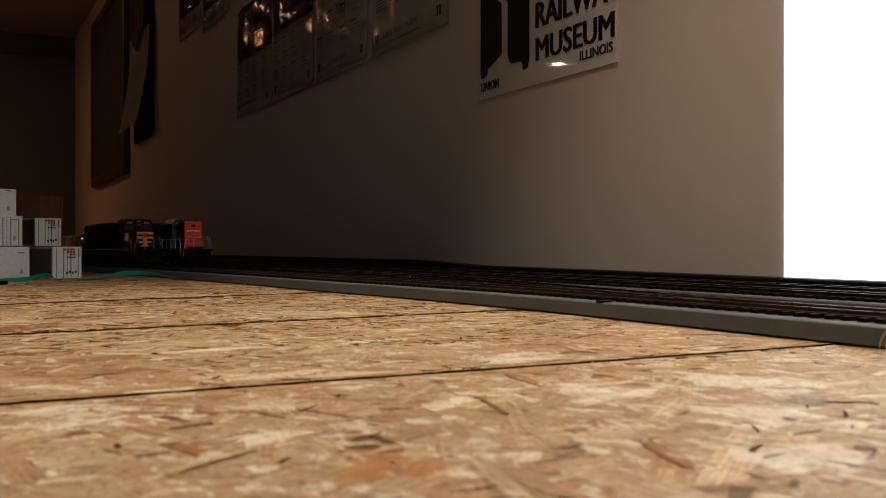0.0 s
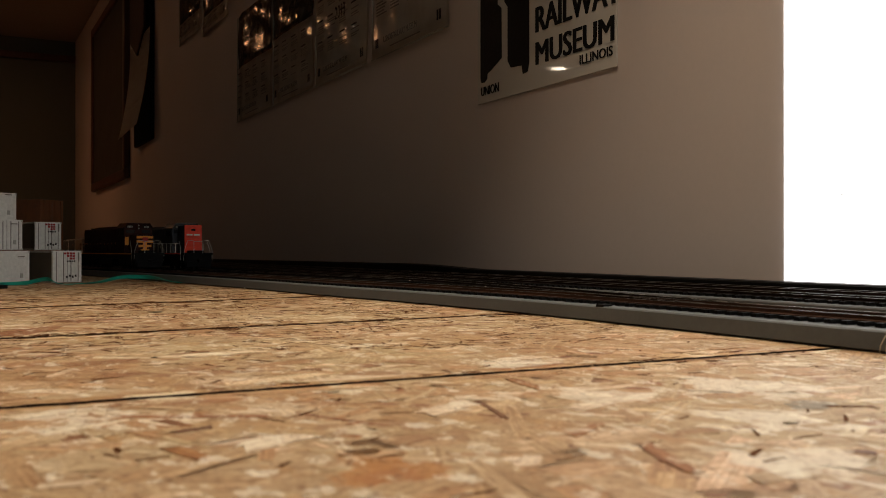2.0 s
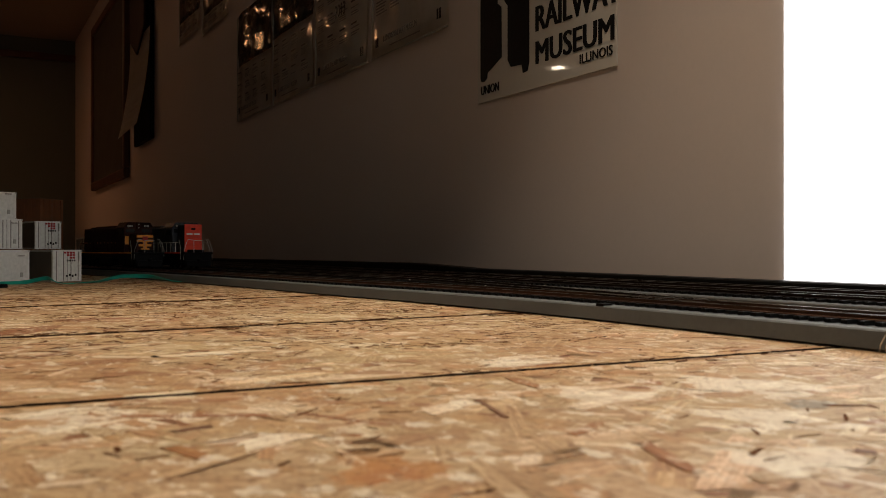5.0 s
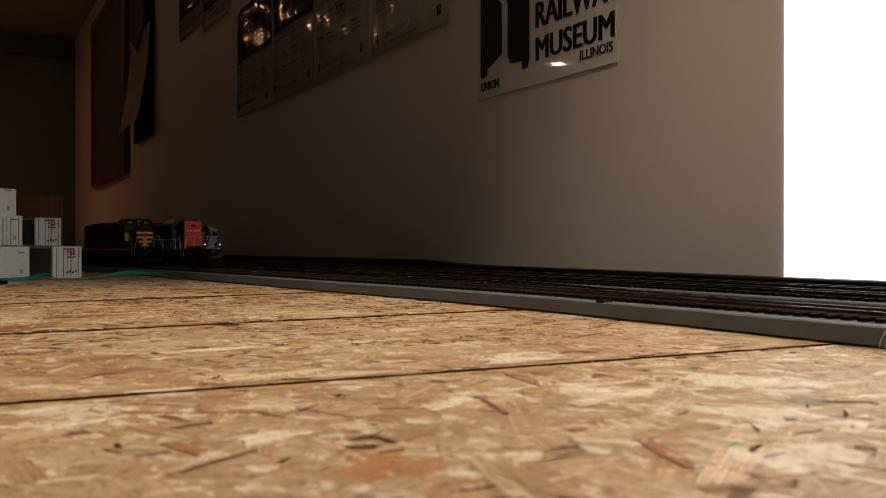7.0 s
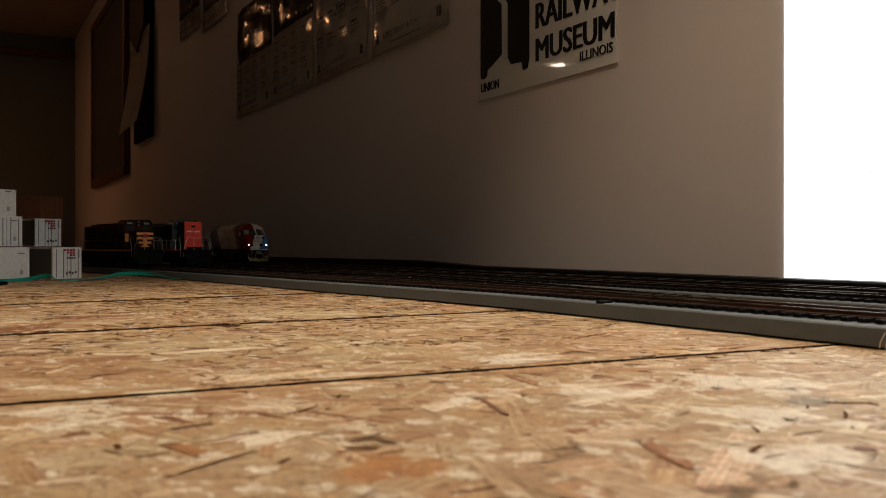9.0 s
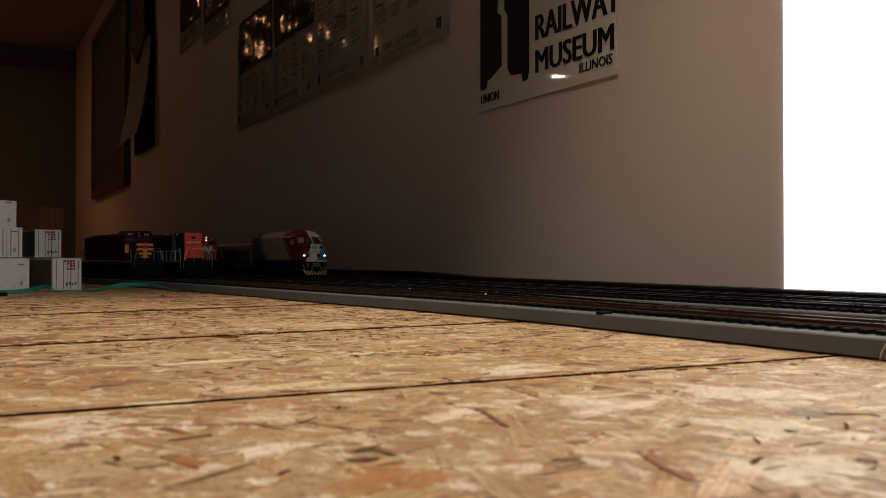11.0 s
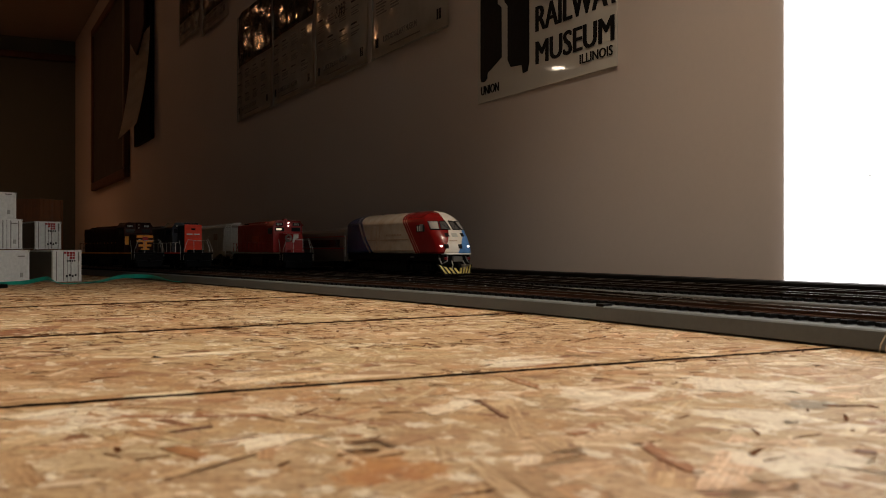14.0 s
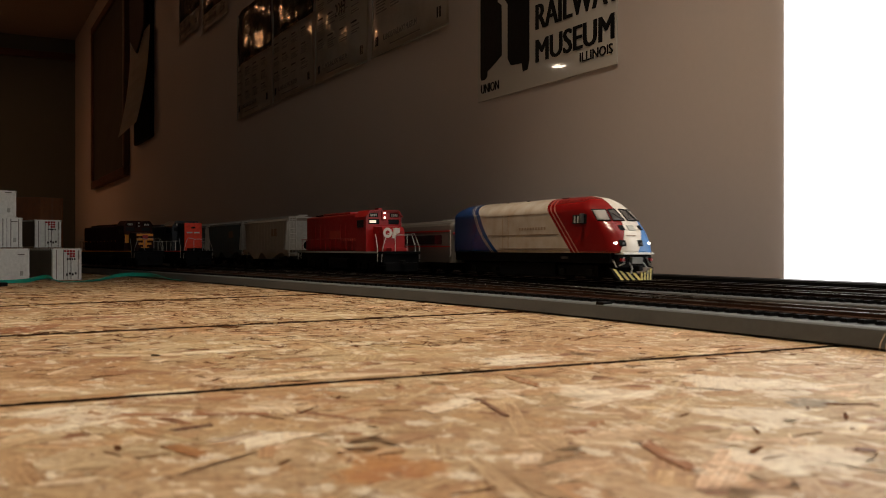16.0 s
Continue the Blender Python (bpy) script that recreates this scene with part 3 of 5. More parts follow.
FOAM_Z = 0.0075
for i, way in enumerate(WAYS):
    track = thing("model_track", ("rust-sided model track on black ties", "model track on a grey foam bed")[i > 0] + (" beside the open table", " between other tracks")[i > 0], "model railway track", group="parallel tracks")
    path = along(way, 0.02)
    half = 0.0235
    foam_top = FOAM_Z - (0.0, 0.0004, 0.0007, 0.0, 0.0)[i]
    bed = [(-half + 0.0022, 0.0003), (-half, 0.0013), (-half + 0.0008, foam_top - 0.0006), (-half + 0.0016, foam_top), (half - 0.0016, foam_top), (half - 0.0008, foam_top - 0.0006), (half, 0.0013), (half - 0.0022, 0.0003)]
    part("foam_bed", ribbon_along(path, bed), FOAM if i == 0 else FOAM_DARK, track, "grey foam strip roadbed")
    for side in (-1, 1):
        c = side * 0.00825
        z0 = FOAM_Z + 0.0014
        web = [(c - 0.0011, z0), (c - 0.0011, z0 + 0.0004), (c - 0.0004, z0 + 0.0006), (c - 0.0005, RAIL_Z - 0.0002), (c + 0.0005, RAIL_Z - 0.0002), (c + 0.0004, z0 + 0.0006), (c + 0.0011, z0 + 0.0004), (c + 0.0011, z0)]
        rail = part("rail", ribbon_along(path, web), RUST if i == 0 else OLDRAIL, track, "rusty brown rail" if i == 0 else "dark weathered rail")
        part("railhead", ribbon_along(path, [(c - 0.0004, RAIL_Z - 0.0002), (c - 0.00035, RAIL_Z), (c + 0.00035, RAIL_Z), (c + 0.0004, RAIL_Z - 0.0002)]), STEEL, rail, "worn bright rail top")
    ties = along(way, 0.0068)
    tie_me = mesh_of("tie", boxed(-0.0014, 0.0014, -0.0150, 0.0150, FOAM_Z + 0.0002, FOAM_Z + 0.0016), TIE)
    near = [q for q in ties if -0.75 < q[0].x < 0.05] if i in (0, 3) else []
    for p, h in near:
        tie = new("tie", tie_me)
        tie.parent = track
        tie.matrix_basis = pose(p.x, p.y, 0, 0, 0, math.degrees(math.atan2(h.y, h.x)))
    rest = bmesh.new()
    for p, h in ties:
        if near and -0.75 < p.x < 0.05 or p.x < -2.2 or p.x > 0.5:
            continue
        n = Vector((-h.y, h.x))
        vs = [rest.verts.new((p.x + h.x * a + n.x * b, p.y + h.y * a + n.y * b, z)) for z in (FOAM_Z + 0.0002, FOAM_Z + 0.0016) for a, b in ((-0.0014, -0.015), (0.0014, -0.015), (0.0014, 0.015), (-0.0014, 0.015))]
        for f in ((4, 5, 6, 7), (0, 1, 5, 4), (1, 2, 6, 5), (2, 3, 7, 6), (3, 0, 4, 7)):
            rest.faces.new([vs[k] for k in f])
    tagged(part("tie_rest", rest, TIE, track), kind="stuff")

# a raised foam edging strip along the wall, further away
EDGING = [(WEST + 0.05, 0.0160), (-1.9, 0.0160), (-0.98, 0.0180), (-0.93, 0.0172), (-0.82, 0.0140), (-0.60, 0.0136), (-0.40, 0.0130), (END, 0.0130)]
edging, rings = bmesh.new(), []
for ex, ez in EDGING:
    rings.append([edging.verts.new((ex, ey, z)) for ey, z in ((0.464, 0.0004), (0.464, ez - 0.001), (0.465, ez), (0.482, ez), (0.482, 0.0004))])
for r, q in zip(rings, rings[1:]):
    for k in range(5):
        edging.faces.new((r[k], r[(k + 1) % 5], q[(k + 1) % 5], q[k]))
edging.faces.new(rings[0]), edging.faces.new(rings[-1][::-1])
tagged(part("foam_edging", edging, TIE), "black foam edging strip along the wall", "edging strip")

# ---- rolling stock ----
# Every vehicle heads towards +x with its front at x = 0 and the rail top at z = 0.


def truck(parent, x, wheels=3, pitch=0.0185):
    n = (wheels - 1) / 2
    frame_part = part("truck", boxed(x - 0.004, x + 0.004, -0.0112, 0.0112, 0.0055, 0.0085, bevel=0.0005), IRON, parent, "dark truck frame")
    for s in (-1, 1):
        bm = bmesh.new()
        box(bm, x - n * pitch - 0.007, x + n * pitch + 0.007, s * 0.0125 - 0.0012, s * 0.0125 + 0.0012, 0.0040, 0.0108, bevel=0.0006)
        for k in range(wheels):
            wx = x + (k - n) * pitch
            box(bm, wx - 0.0028, wx + 0.0028, s * 0.0142 - 0.001, s * 0.0142 + 0.001, 0.004, 0.0085, bevel=0.0006)
        part("side_frame", bm, IRON, frame_part)
    for k in range(wheels):
        wx = x + (k - n) * pitch
        wb = bmesh.new()
        for s in (-1, 1):
            disc(wb, wx, s * 0.0085, 0.0059, 0.0058, 0.0022, "y", 20)
        tube([(wx, -0.009, 0.0059), (wx, 0.009, 0.0059)], 0.0012, 8, wb)
        part("wheelset", wb, IRON, frame_part)


def handrail(parent, points, material=WHITE, radius=0.0003):
    return part("handrail", tube(points, radius, 6), material, parent)


def passenger_paint():
    """White body with a blue tail, red front, and slanting stripes; the far half of the nose is light blue."""
    m, ns, ls, b = shader("three_colour_paint", 0.26)
    c, sep = ns.new("ShaderNodeTexCoord"), ns.new("ShaderNodeSeparateXYZ")
    ls.new(c.outputs["Object"], sep.inputs[0])
    x, y, z = sep.outputs
    zz = maths(ns, ls, "SUBTRACT", z, 0.019)
    # curved lower run of the rear stripe
    low = maths(ns, ls, "MAXIMUM", maths(ns, ls, "SUBTRACT", 0.036, zz), 0.0)
    curve = maths(ns, ls, "MULTIPLY", maths(ns, ls, "POWER", low, 2.0), 22.0)
    over = maths(ns, ls, "MULTIPLY", maths(ns, ls, "MAXIMUM", maths(ns, ls, "SUBTRACT", zz, 0.028), 0.0), 1.3)
    rear = maths(ns, ls, "ADD", maths(ns, ls, "SUBTRACT", x, curve), over)
    front = maths(ns, ls, "ADD", x, maths(ns, ls, "MULTIPLY", zz, 0.96))

    def past(value, edge):
        return maths(ns, ls, "GREATER_THAN", value, edge)

    dirt = node(ns, "ShaderNodeTexNoise", Scale=90.0, Detail=5.0)
    ls.new(c.outputs["Object"], dirt.inputs["Vector"])
    grime = ramp(ns, ls, dirt.outputs[0], [(0.3, (0.80, 0.73, 0.64)), (0.7, (1, 1, 1))])
    blue, white, red, pale = (0.007, 0.045, 0.18), (0.54, 0.485, 0.42), (0.22, 0.007, 0.007), (0.10, 0.27, 0.66)
    pink = (0.55, 0.26, 0.22)
    col = blue
    for edge, paint in ((-0.1800, white), (-0.1790, blue), (-0.1776, white), (-0.1766, blue), (-0.1705, white)):
        col = mixed(ns, ls, past(rear, edge), col, paint)
    for edge, paint in ((-0.047, red), (-0.0434, pink), (-0.0423, red), (-0.0388, pink), (-0.0377, red)):
        col = mixed(ns, ls, past(front, edge), col, paint)
    # a slanting white band over the nose, pale blue beyond it
    nose = past(x, -0.052)
    left = maths(ns, ls, "MINIMUM", maths(ns, ls, "SUBTRACT", maths(ns, ls, "MULTIPLY", zz, 0.45), 0.0126), -0.0012)
    right = maths(ns, ls, "ADD", maths(ns, ls, "MULTIPLY", zz, 0.56), -0.0005)
    mid = maths(ns, ls, "MULTIPLY", maths(ns, ls, "GREATER_THAN", y, left), nose)
    col = mixed(ns, ls, mid, col, (0.74, 0.72, 0.68))
    far = maths(ns, ls, "MULTIPLY", maths(ns, ls, "GREATER_THAN", y, right), nose)
    col = mixed(ns, ls, far, col, pale)
    ls.new(mixed(ns, ls, 1.0, col, grime, "MULTIPLY"), b.inputs["Base Color"])
    return m


def passenger_loco():
    t = thing("passenger_locomotive", "streamlined model locomotive painted white, red and blue, headlights lit", "model locomotive")
    L, W, lo, hi = 0.213, 0.0172, 0.019, 0.0565
    paint = passenger_paint()
    ZS, ZT, N, C = 0.047, 0.0577, 2.2, 0.012
    slope = [(0.0190, 0.0026), (0.0257, 0.0010), (0.0331, -0.0035), (0.0399, -0.0103), (0.0454, -0.0173), (0.0517, -0.0259), (0.0557, -0.0333), (0.0575, -0.0438), (0.0577, -0.0465)]

    def half(z):
        return W if z <= ZS else W * max(0.0, 1 - ((z - ZS) / (ZT - ZS)) ** 1.7) ** (1 / 1.7)

    def tip(z):
        return float(np.interp(z, [p for p, _ in slope], [q for _, q in slope]))

    def nose_x(y, z):
        """Where the nose surface lies at a height and side."""
        w = half(z)
        u = min(1.0, abs(y) / w) if w > 0 else 1.0
        return tip(z) - C * w / W * (1 - (1 - u ** N) ** (1 / N))

    def shell():
        """The body as a stack of level outlines: straight sides, a rounded nose, an arched roof."""
        bm, rings = bmesh.new(), []
        levels = [lo + (ZS - lo) * k / 14 for k in range(15)] + [ZS + (ZT - ZS) * math.sin(math.pi / 2 * k / 14) for k in range(1, 14)]
        for z in levels:
            w, c = half(z), C * half(z) / W
            tail = -L + 0.012 * max(0.0, (z - ZS) / (ZT - ZS)) ** 2
            ring = [(tail + 0.0015, -w), (-0.15, -w), (-0.09, -w), (-0.06, -w)]
            for k in range(25):
                a = math.pi * k / 24
                ring.append((tip(z) - c + c * math.sin(a) ** (2 / N), -w * math.copysign(abs(math.cos(a)) ** (2 / N), math.cos(a))))
            ring += [(-0.06, w), (-0.09, w), (-0.15, w), (tail + 0.0015, w), (tail, w * 0.93), (tail, -w * 0.93)]
            rings.append([bm.verts.new((px, py, z)) for px, py in ring])
        for r, q in zip(rings, rings[1:]):
            for k in range(len(r)):
                bm.faces.new((r[k], r[(k + 1) % len(r)], q[(k + 1) % len(r)], q[k]))
        bm.faces.new(rings[0]), bm.faces.new(rings[-1])
        return bm

    def on_nose(corners, lift, depth, n=6):
        """A panel laid on the nose between four (side, height) corners."""
        bm = bmesh.new()
        (ya, za), (yb, zb), (yc, zc), (yd, zd) = corners
        outer, inner = [], []
        for i in range(n + 1):
            for j in range(n + 1):
                u, v = i / n, j / n
                y = (ya * (1 - u) + yb * u) * (1 - v) + (yd * (1 - u) + yc * u) * v
                z = (za * (1 - u) + zb * u) * (1 - v) + (zd * (1 - u) + zc * u) * v
                x = nose_x(y, z)
                outer.append(bm.verts.new((x + lift, y, z + lift * 0.5)))
                inner.append(bm.verts.new((x + lift - depth, y, z)))
        at = lambda i, j: i * (n + 1) + j
        for i in range(n):
            for j in range(n):
                for grid in (outer, inner):
                    bm.faces.new((grid[at(i, j)], grid[at(i + 1, j)], grid[at(i + 1, j + 1)], grid[at(i, j + 1)]))
        rim = [at(i, 0) for i in range(n)] + [at(n, j) for j in range(n)] + [at(n - i, n) for i in range(n)] + [at(0, n - j) for j in range(n)]
        for p, q in zip(rim, rim[1:] + rim[:1]):
            bm.faces.new((outer[p], outer[q], inner[q], inner[p]))
        return bm

    part("body", shell(), paint, t, "glossy three-colour body shell", smooth=True)
    # windscreens lie on the sloped nose
    for s in (-1, 1):
        for name, pane, glass, said in (("windscreen", ((s * 0.0013, 0.0400), (s * 0.0094, 0.0400), (s * 0.0070, 0.0474), (s * 0.0016, 0.0478)), WINDSCREEN, "grey windscreen pane"),
                                        ("cab_window", ((s * 0.0108, 0.0400), (s * 0.0166, 0.0400), (s * 0.0157, 0.0474), (s * 0.0084, 0.0474)), CABGLASS, "pale slanted cab corner window")):
            part(name, on_nose(pane, 0.0004, 0.0012), glass, t, said, True)
            loop = []
            for (p, q), (p2, q2) in zip(pane, pane[1:] + pane[:1]):
                loop += [(p + (p2 - p) * k / 5, q + (q2 - q) * k / 5) for k in range(5)]
            loop.append(pane[0])
            part(name + "_frame", tube([(nose_x(p, q) + 0.0004, p, q + 0.0002) for p, q in loop], 0.00042, 5), BLACK, t)
        wiper = [(s * 0.003 + s * 0.0035 * k / 4, 0.0408 + 0.0045 * k / 4) for k in range(5)]
        part("wiper", tube([(nose_x(p, q) + 0.0011, p, q) for p, q in wiper], 0.0002, 5), BLACK, t)
        part("door_window", boxed(-0.0450, -0.0292, s * W - 0.0004, s * W + 0.0003, 0.0384, 0.0446, bevel=0.0002), DARKGLASS, t, "dark cab door window")
        for q in (-0.0420, -0.0385, -0.0350):
            part("window_post", boxed(q - 0.0006, q + 0.0006, s * (W + 0.0001), s * (W + 0.0006), 0.0390, 0.0438), WHITE, t)
        part("mirror", boxed(-0.0332, -0.0320, s * (W + 0.0003), s * (W + 0.0026), 0.0390, 0.0448, bevel=0.0003), SILVER, t)
    # lamps on the nose
    for y in (-0.0138, 0.0112):
        part("headlight", disc(bmesh.new(), nose_x(y, 0.0254) - 0.0010, y, 0.0254, 0.0009, 0.0032, "x", 14), LENS, t, "lit round headlight")
    for y in (-0.0102, 0.0025):
        part("lamp_bezel", on_nose(((y - 0.0018, 0.0233), (y + 0.0018, 0.0233), (y + 0.0018, 0.0270), (y - 0.0018, 0.0270)), 0.0005, 0.001, 3), BLACK, t, "dark lamp bezel")
        part("lamp_lens", disc(bmesh.new(), nose_x(y, 0.0250) + 0.0003, y + 0.0003, 0.0251, 0.0010, 0.001, "x", 12), DARKGLASS, t)
    for y in (-0.0068, 0.0085):
        part("marker_bezel", on_nose(((y - 0.0017, 0.0338), (y + 0.0017, 0.0338), (y + 0.0017, 0.0368), (y - 0.0017, 0.0368)), 0.0004, 0.001, 3), BLACK, t)
    part("number_board", on_nose(((-0.0026, 0.0334), (0.0030, 0.0334), (0.0026, 0.0368), (-0.0026, 0.0368)), 0.0004, 0.001, 4), GREYP, t, "pale number board")
    for k in range(4):
        part("nose_lettering", on_nose(((-0.0062 + k * 0.0019, 0.0297), (-0.0049 + k * 0.0019, 0.0297), (-0.0049 + k * 0.0019, 0.0304), (-0.0062 + k * 0.0019, 0.0304)), 0.0003, 0.001, 2), PANEL, t)
    part("nose_sill", boxed(-0.008, 0.0032, -0.0125, 0.0125, 0.0178, 0.0194, bevel=0.0006), WHITE, t, "bright bumper strip")
    part("underframe", boxed(-L + 0.001, -0.006, -0.0160, 0.0160, 0.0125, 0.0190, bevel=0.0004), BLACK, t)
    part("front_plate", boxed(-0.007, -0.0012, -0.0135, 0.0135, 0.0098, 0.0178, bevel=0.0005), IRON, t)
    part("coupler_pocket", boxed(-0.004, 0.0015, -0.0045, 0.0045, 0.012, 0.0166, bevel=0.0005), SHADOW_GREY, t)
    part("coupler", boxed(-0.006, 0.005, -0.0018, 0.0018, 0.0075, 0.0110, bevel=0.0006), IRON, t)
    for s in (-1, 1):
        part("ditch_light", disc(bmesh.new(), 0.0, s * 0.0112, 0.0148, 0.0011, 0.003, "x", 12), RED, t)
        handrail(t, [(-0.001, s * 0.009, 0.0165), (0.0005, s * 0.010, 0.0125), (-0.0025, s * 0.0138, 0.0100), (-0.0055, s * 0.0145, 0.0150)], GREYP, 0.0005)
        part("air_hose", tube([(0.0, s * 0.0055, 0.013), (0.0035, s * 0.006, 0.0095), (0.003, s * 0.0065, 0.006)], 0.0005, 6), GREYP, t)
        # hazard-striped pilot plough, one half each side, its outer corners swept up
        for k in range(8):
            bm, pts = bmesh.new(), []
            for f in (k / 8, (k + 1) / 8):
                up, down = s * 0.0178 * min(1.0, f + 0.13 * (1 - f)), s * 0.0138 * f
                pts.append(((0.0030 - abs(up) * 0.42, up, 0.0066 + 0.0034 * f * f), (0.0052 - abs(down) * 0.42, down, 0.0018)))
            front_q = [bm.verts.new(p) for p in (pts[0][0], pts[1][0], pts[1][1], pts[0][1])]
            back_q = [bm.verts.new(Vector(p) - Vector((0.0012, 0, 0))) for p in (pts[0][0], pts[1][0], pts[1][1], pts[0][1])]
            bm.faces.new(front_q), bm.faces.new(back_q[::-1])
            for a in range(4):
                bm.faces.new((front_q[a], front_q[(a + 1) % 4], back_q[(a + 1) % 4], back_q[a]))
            part("pilot_stripe", bm, (PALE_YELLOW, BLACK)[k % 2], t)
    part("fuel_tank", boxed(-0.144, -0.070, -0.0150, 0.0150, 0.0022, 0.0130, bevel=0.0012), BLACK, t)
    # Black fillers added to keep the space under the body dark.
    for q0, q1 in ((-0.212, -0.146), (-0.068, -0.008)):
        part("equipment_box", boxed(q0, q1, -0.0075, 0.0075, 0.0030, 0.0130, bevel=0.0006), BLACK, t)
    for x in (-0.045, -0.168):
        truck(t, x, 2, 0.031)
    # panel lines, side grilles and steps on the body side
    for s in (-1, 1):
        part("side_rail", boxed(-0.157, -0.062, s * W - 0.0002, s * W + 0.0002, 0.0314, 0.0321), PANEL, t, "tan pinstripe")
        for q in (-0.1355, -0.1275):
            part("panel_line", boxed(q, q + 0.0005, s * W - 0.0002, s * W + 0.0002, 0.021, 0.0465), PANEL, t)
        part("panel_line", boxed(-0.166, -0.075, s * W - 0.0002, s * W + 0.0002, 0.0464, 0.0466), PANEL, t)
        part("panel_line", boxed(-0.14, -0.05, s * W - 0.0002, s * W + 0.0002, 0.0215, 0.0220), PANEL, t)
        for k in range(10):
            q = -0.1120 + k * 0.0036
            part("side_lettering", boxed(q, q + 0.002, s * W - 0.0002, s * W + 0.0003, 0.0352, 0.0370), PANEL, t)
        part("lower_plate", boxed(-0.060, -0.052, s * 0.0160 - 0.0002, s * 0.0160 + 0.0004, 0.0150, 0.0165), SILVER, t)
    for q in (-0.198, -0.19):
        part("tail_door_post", boxed(-L - 0.0006, -L, (q + 0.194) * 2.2 - 0.0004, (q + 0.194) * 2.2 + 0.0004, 0.019, 0.048), SILVER, t)
    for q in (-0.075, -0.07, -0.15, -0.12):
        part("roof_fitting", boxed(q - 0.002, q + 0.002, -0.004, 0.004, 0.056, 0.0578, bevel=0.0005), IRON, t)
    return t


PALE_YELLOW = surface("pale_yellow_paint", (0.68, 0.55, 0.16), 0.45, grain=400, amount=0.15)
PANEL = surface("tan_panel_lines", (0.30, 0.20, 0.13), 0.6, grain=400)


def coach(label):
    t = thing("passenger_coach", label, "model railway coach", group="coaches behind the locomotive")
    L, W = 0.245, 0.0170
    part("body", loft([(-L, W, 0.010, 0.038, 0.0455), (-0.008, W, 0.010, 0.038, 0.0465), (-0.004, W * 0.97, 0.010, 0.0378, 0.0462), (-0.0012, W * 0.86, 0.010, 0.0370, 0.0450), (0.0, W * 0.66, 0.010, 0.0355, 0.0425)], 10), SILVER, t, "silver fluted body", smooth=False)
    for s in (-1, 1):
        part("window_band", boxed(-L + 0.012, -0.016, s * W - 0.0003, s * W + 0.0002, 0.0255, 0.0335), DARKGLASS, t, "dark window band")
        for z in (0.0362, 0.0232):
            part("red_stripe", boxed(-L + 0.002, -0.002, s * W - 0.0003, s * W + 0.0003, z, z + 0.0010), RED, t)
        for k in range(5):
            part("flute", boxed(-L + 0.002, -0.002, s * W - 0.0002, s * W + 0.0003, 0.0115 + k * 0.0022, 0.0124 + k * 0.0022), SILVER, t)
        for k in range(9):
            q = -0.030 - k * 0.0235
            part("window_pillar", boxed(q - 0.002, q, s * W, s * W + 0.0003, 0.0255, 0.0335), SILVER, t)
        part("door", boxed(-0.0125, -0.0045, s * W - 0.0002, s * W + 0.0004, 0.012, 0.0355), SILVER, t, "silver end door")
        handrail(t, [(0.0004, s * 0.0118, 0.0150), (0.0016, s * 0.0118, 0.0160), (0.0016, s * 0.0118, 0.0385), (0.0004, s * 0.0118, 0.0395)], WHITE, 0.0005)
        handrail(t, [(-0.0030, s * 0.0160, 0.0150), (-0.0018, s * 0.0162, 0.0160), (-0.0018, s * 0.0162, 0.0365), (-0.0030, s * 0.0160, 0.0375)], WHITE, 0.0004)
    part("marker_lamp", disc(bmesh.new(), -0.0002, -0.0135, 0.0345, 0.0011, 0.003, "x", 12), RED, t, "small red marker lamp")
    part("diaphragm", boxed(0.0, 0.004, -0.009, 0.009, 0.010, 0.039, bevel=0.001), SILVER, t, "grey gangway diaphragm")
    part("roof_vent", boxed(-0.04, -0.028, -0.005, 0.005, 0.045, 0.0472, bevel=0.0005), GREYP, t)
    for x in (-0.035, -L + 0.035):
        truck(t, x, 2, 0.028)
    return t


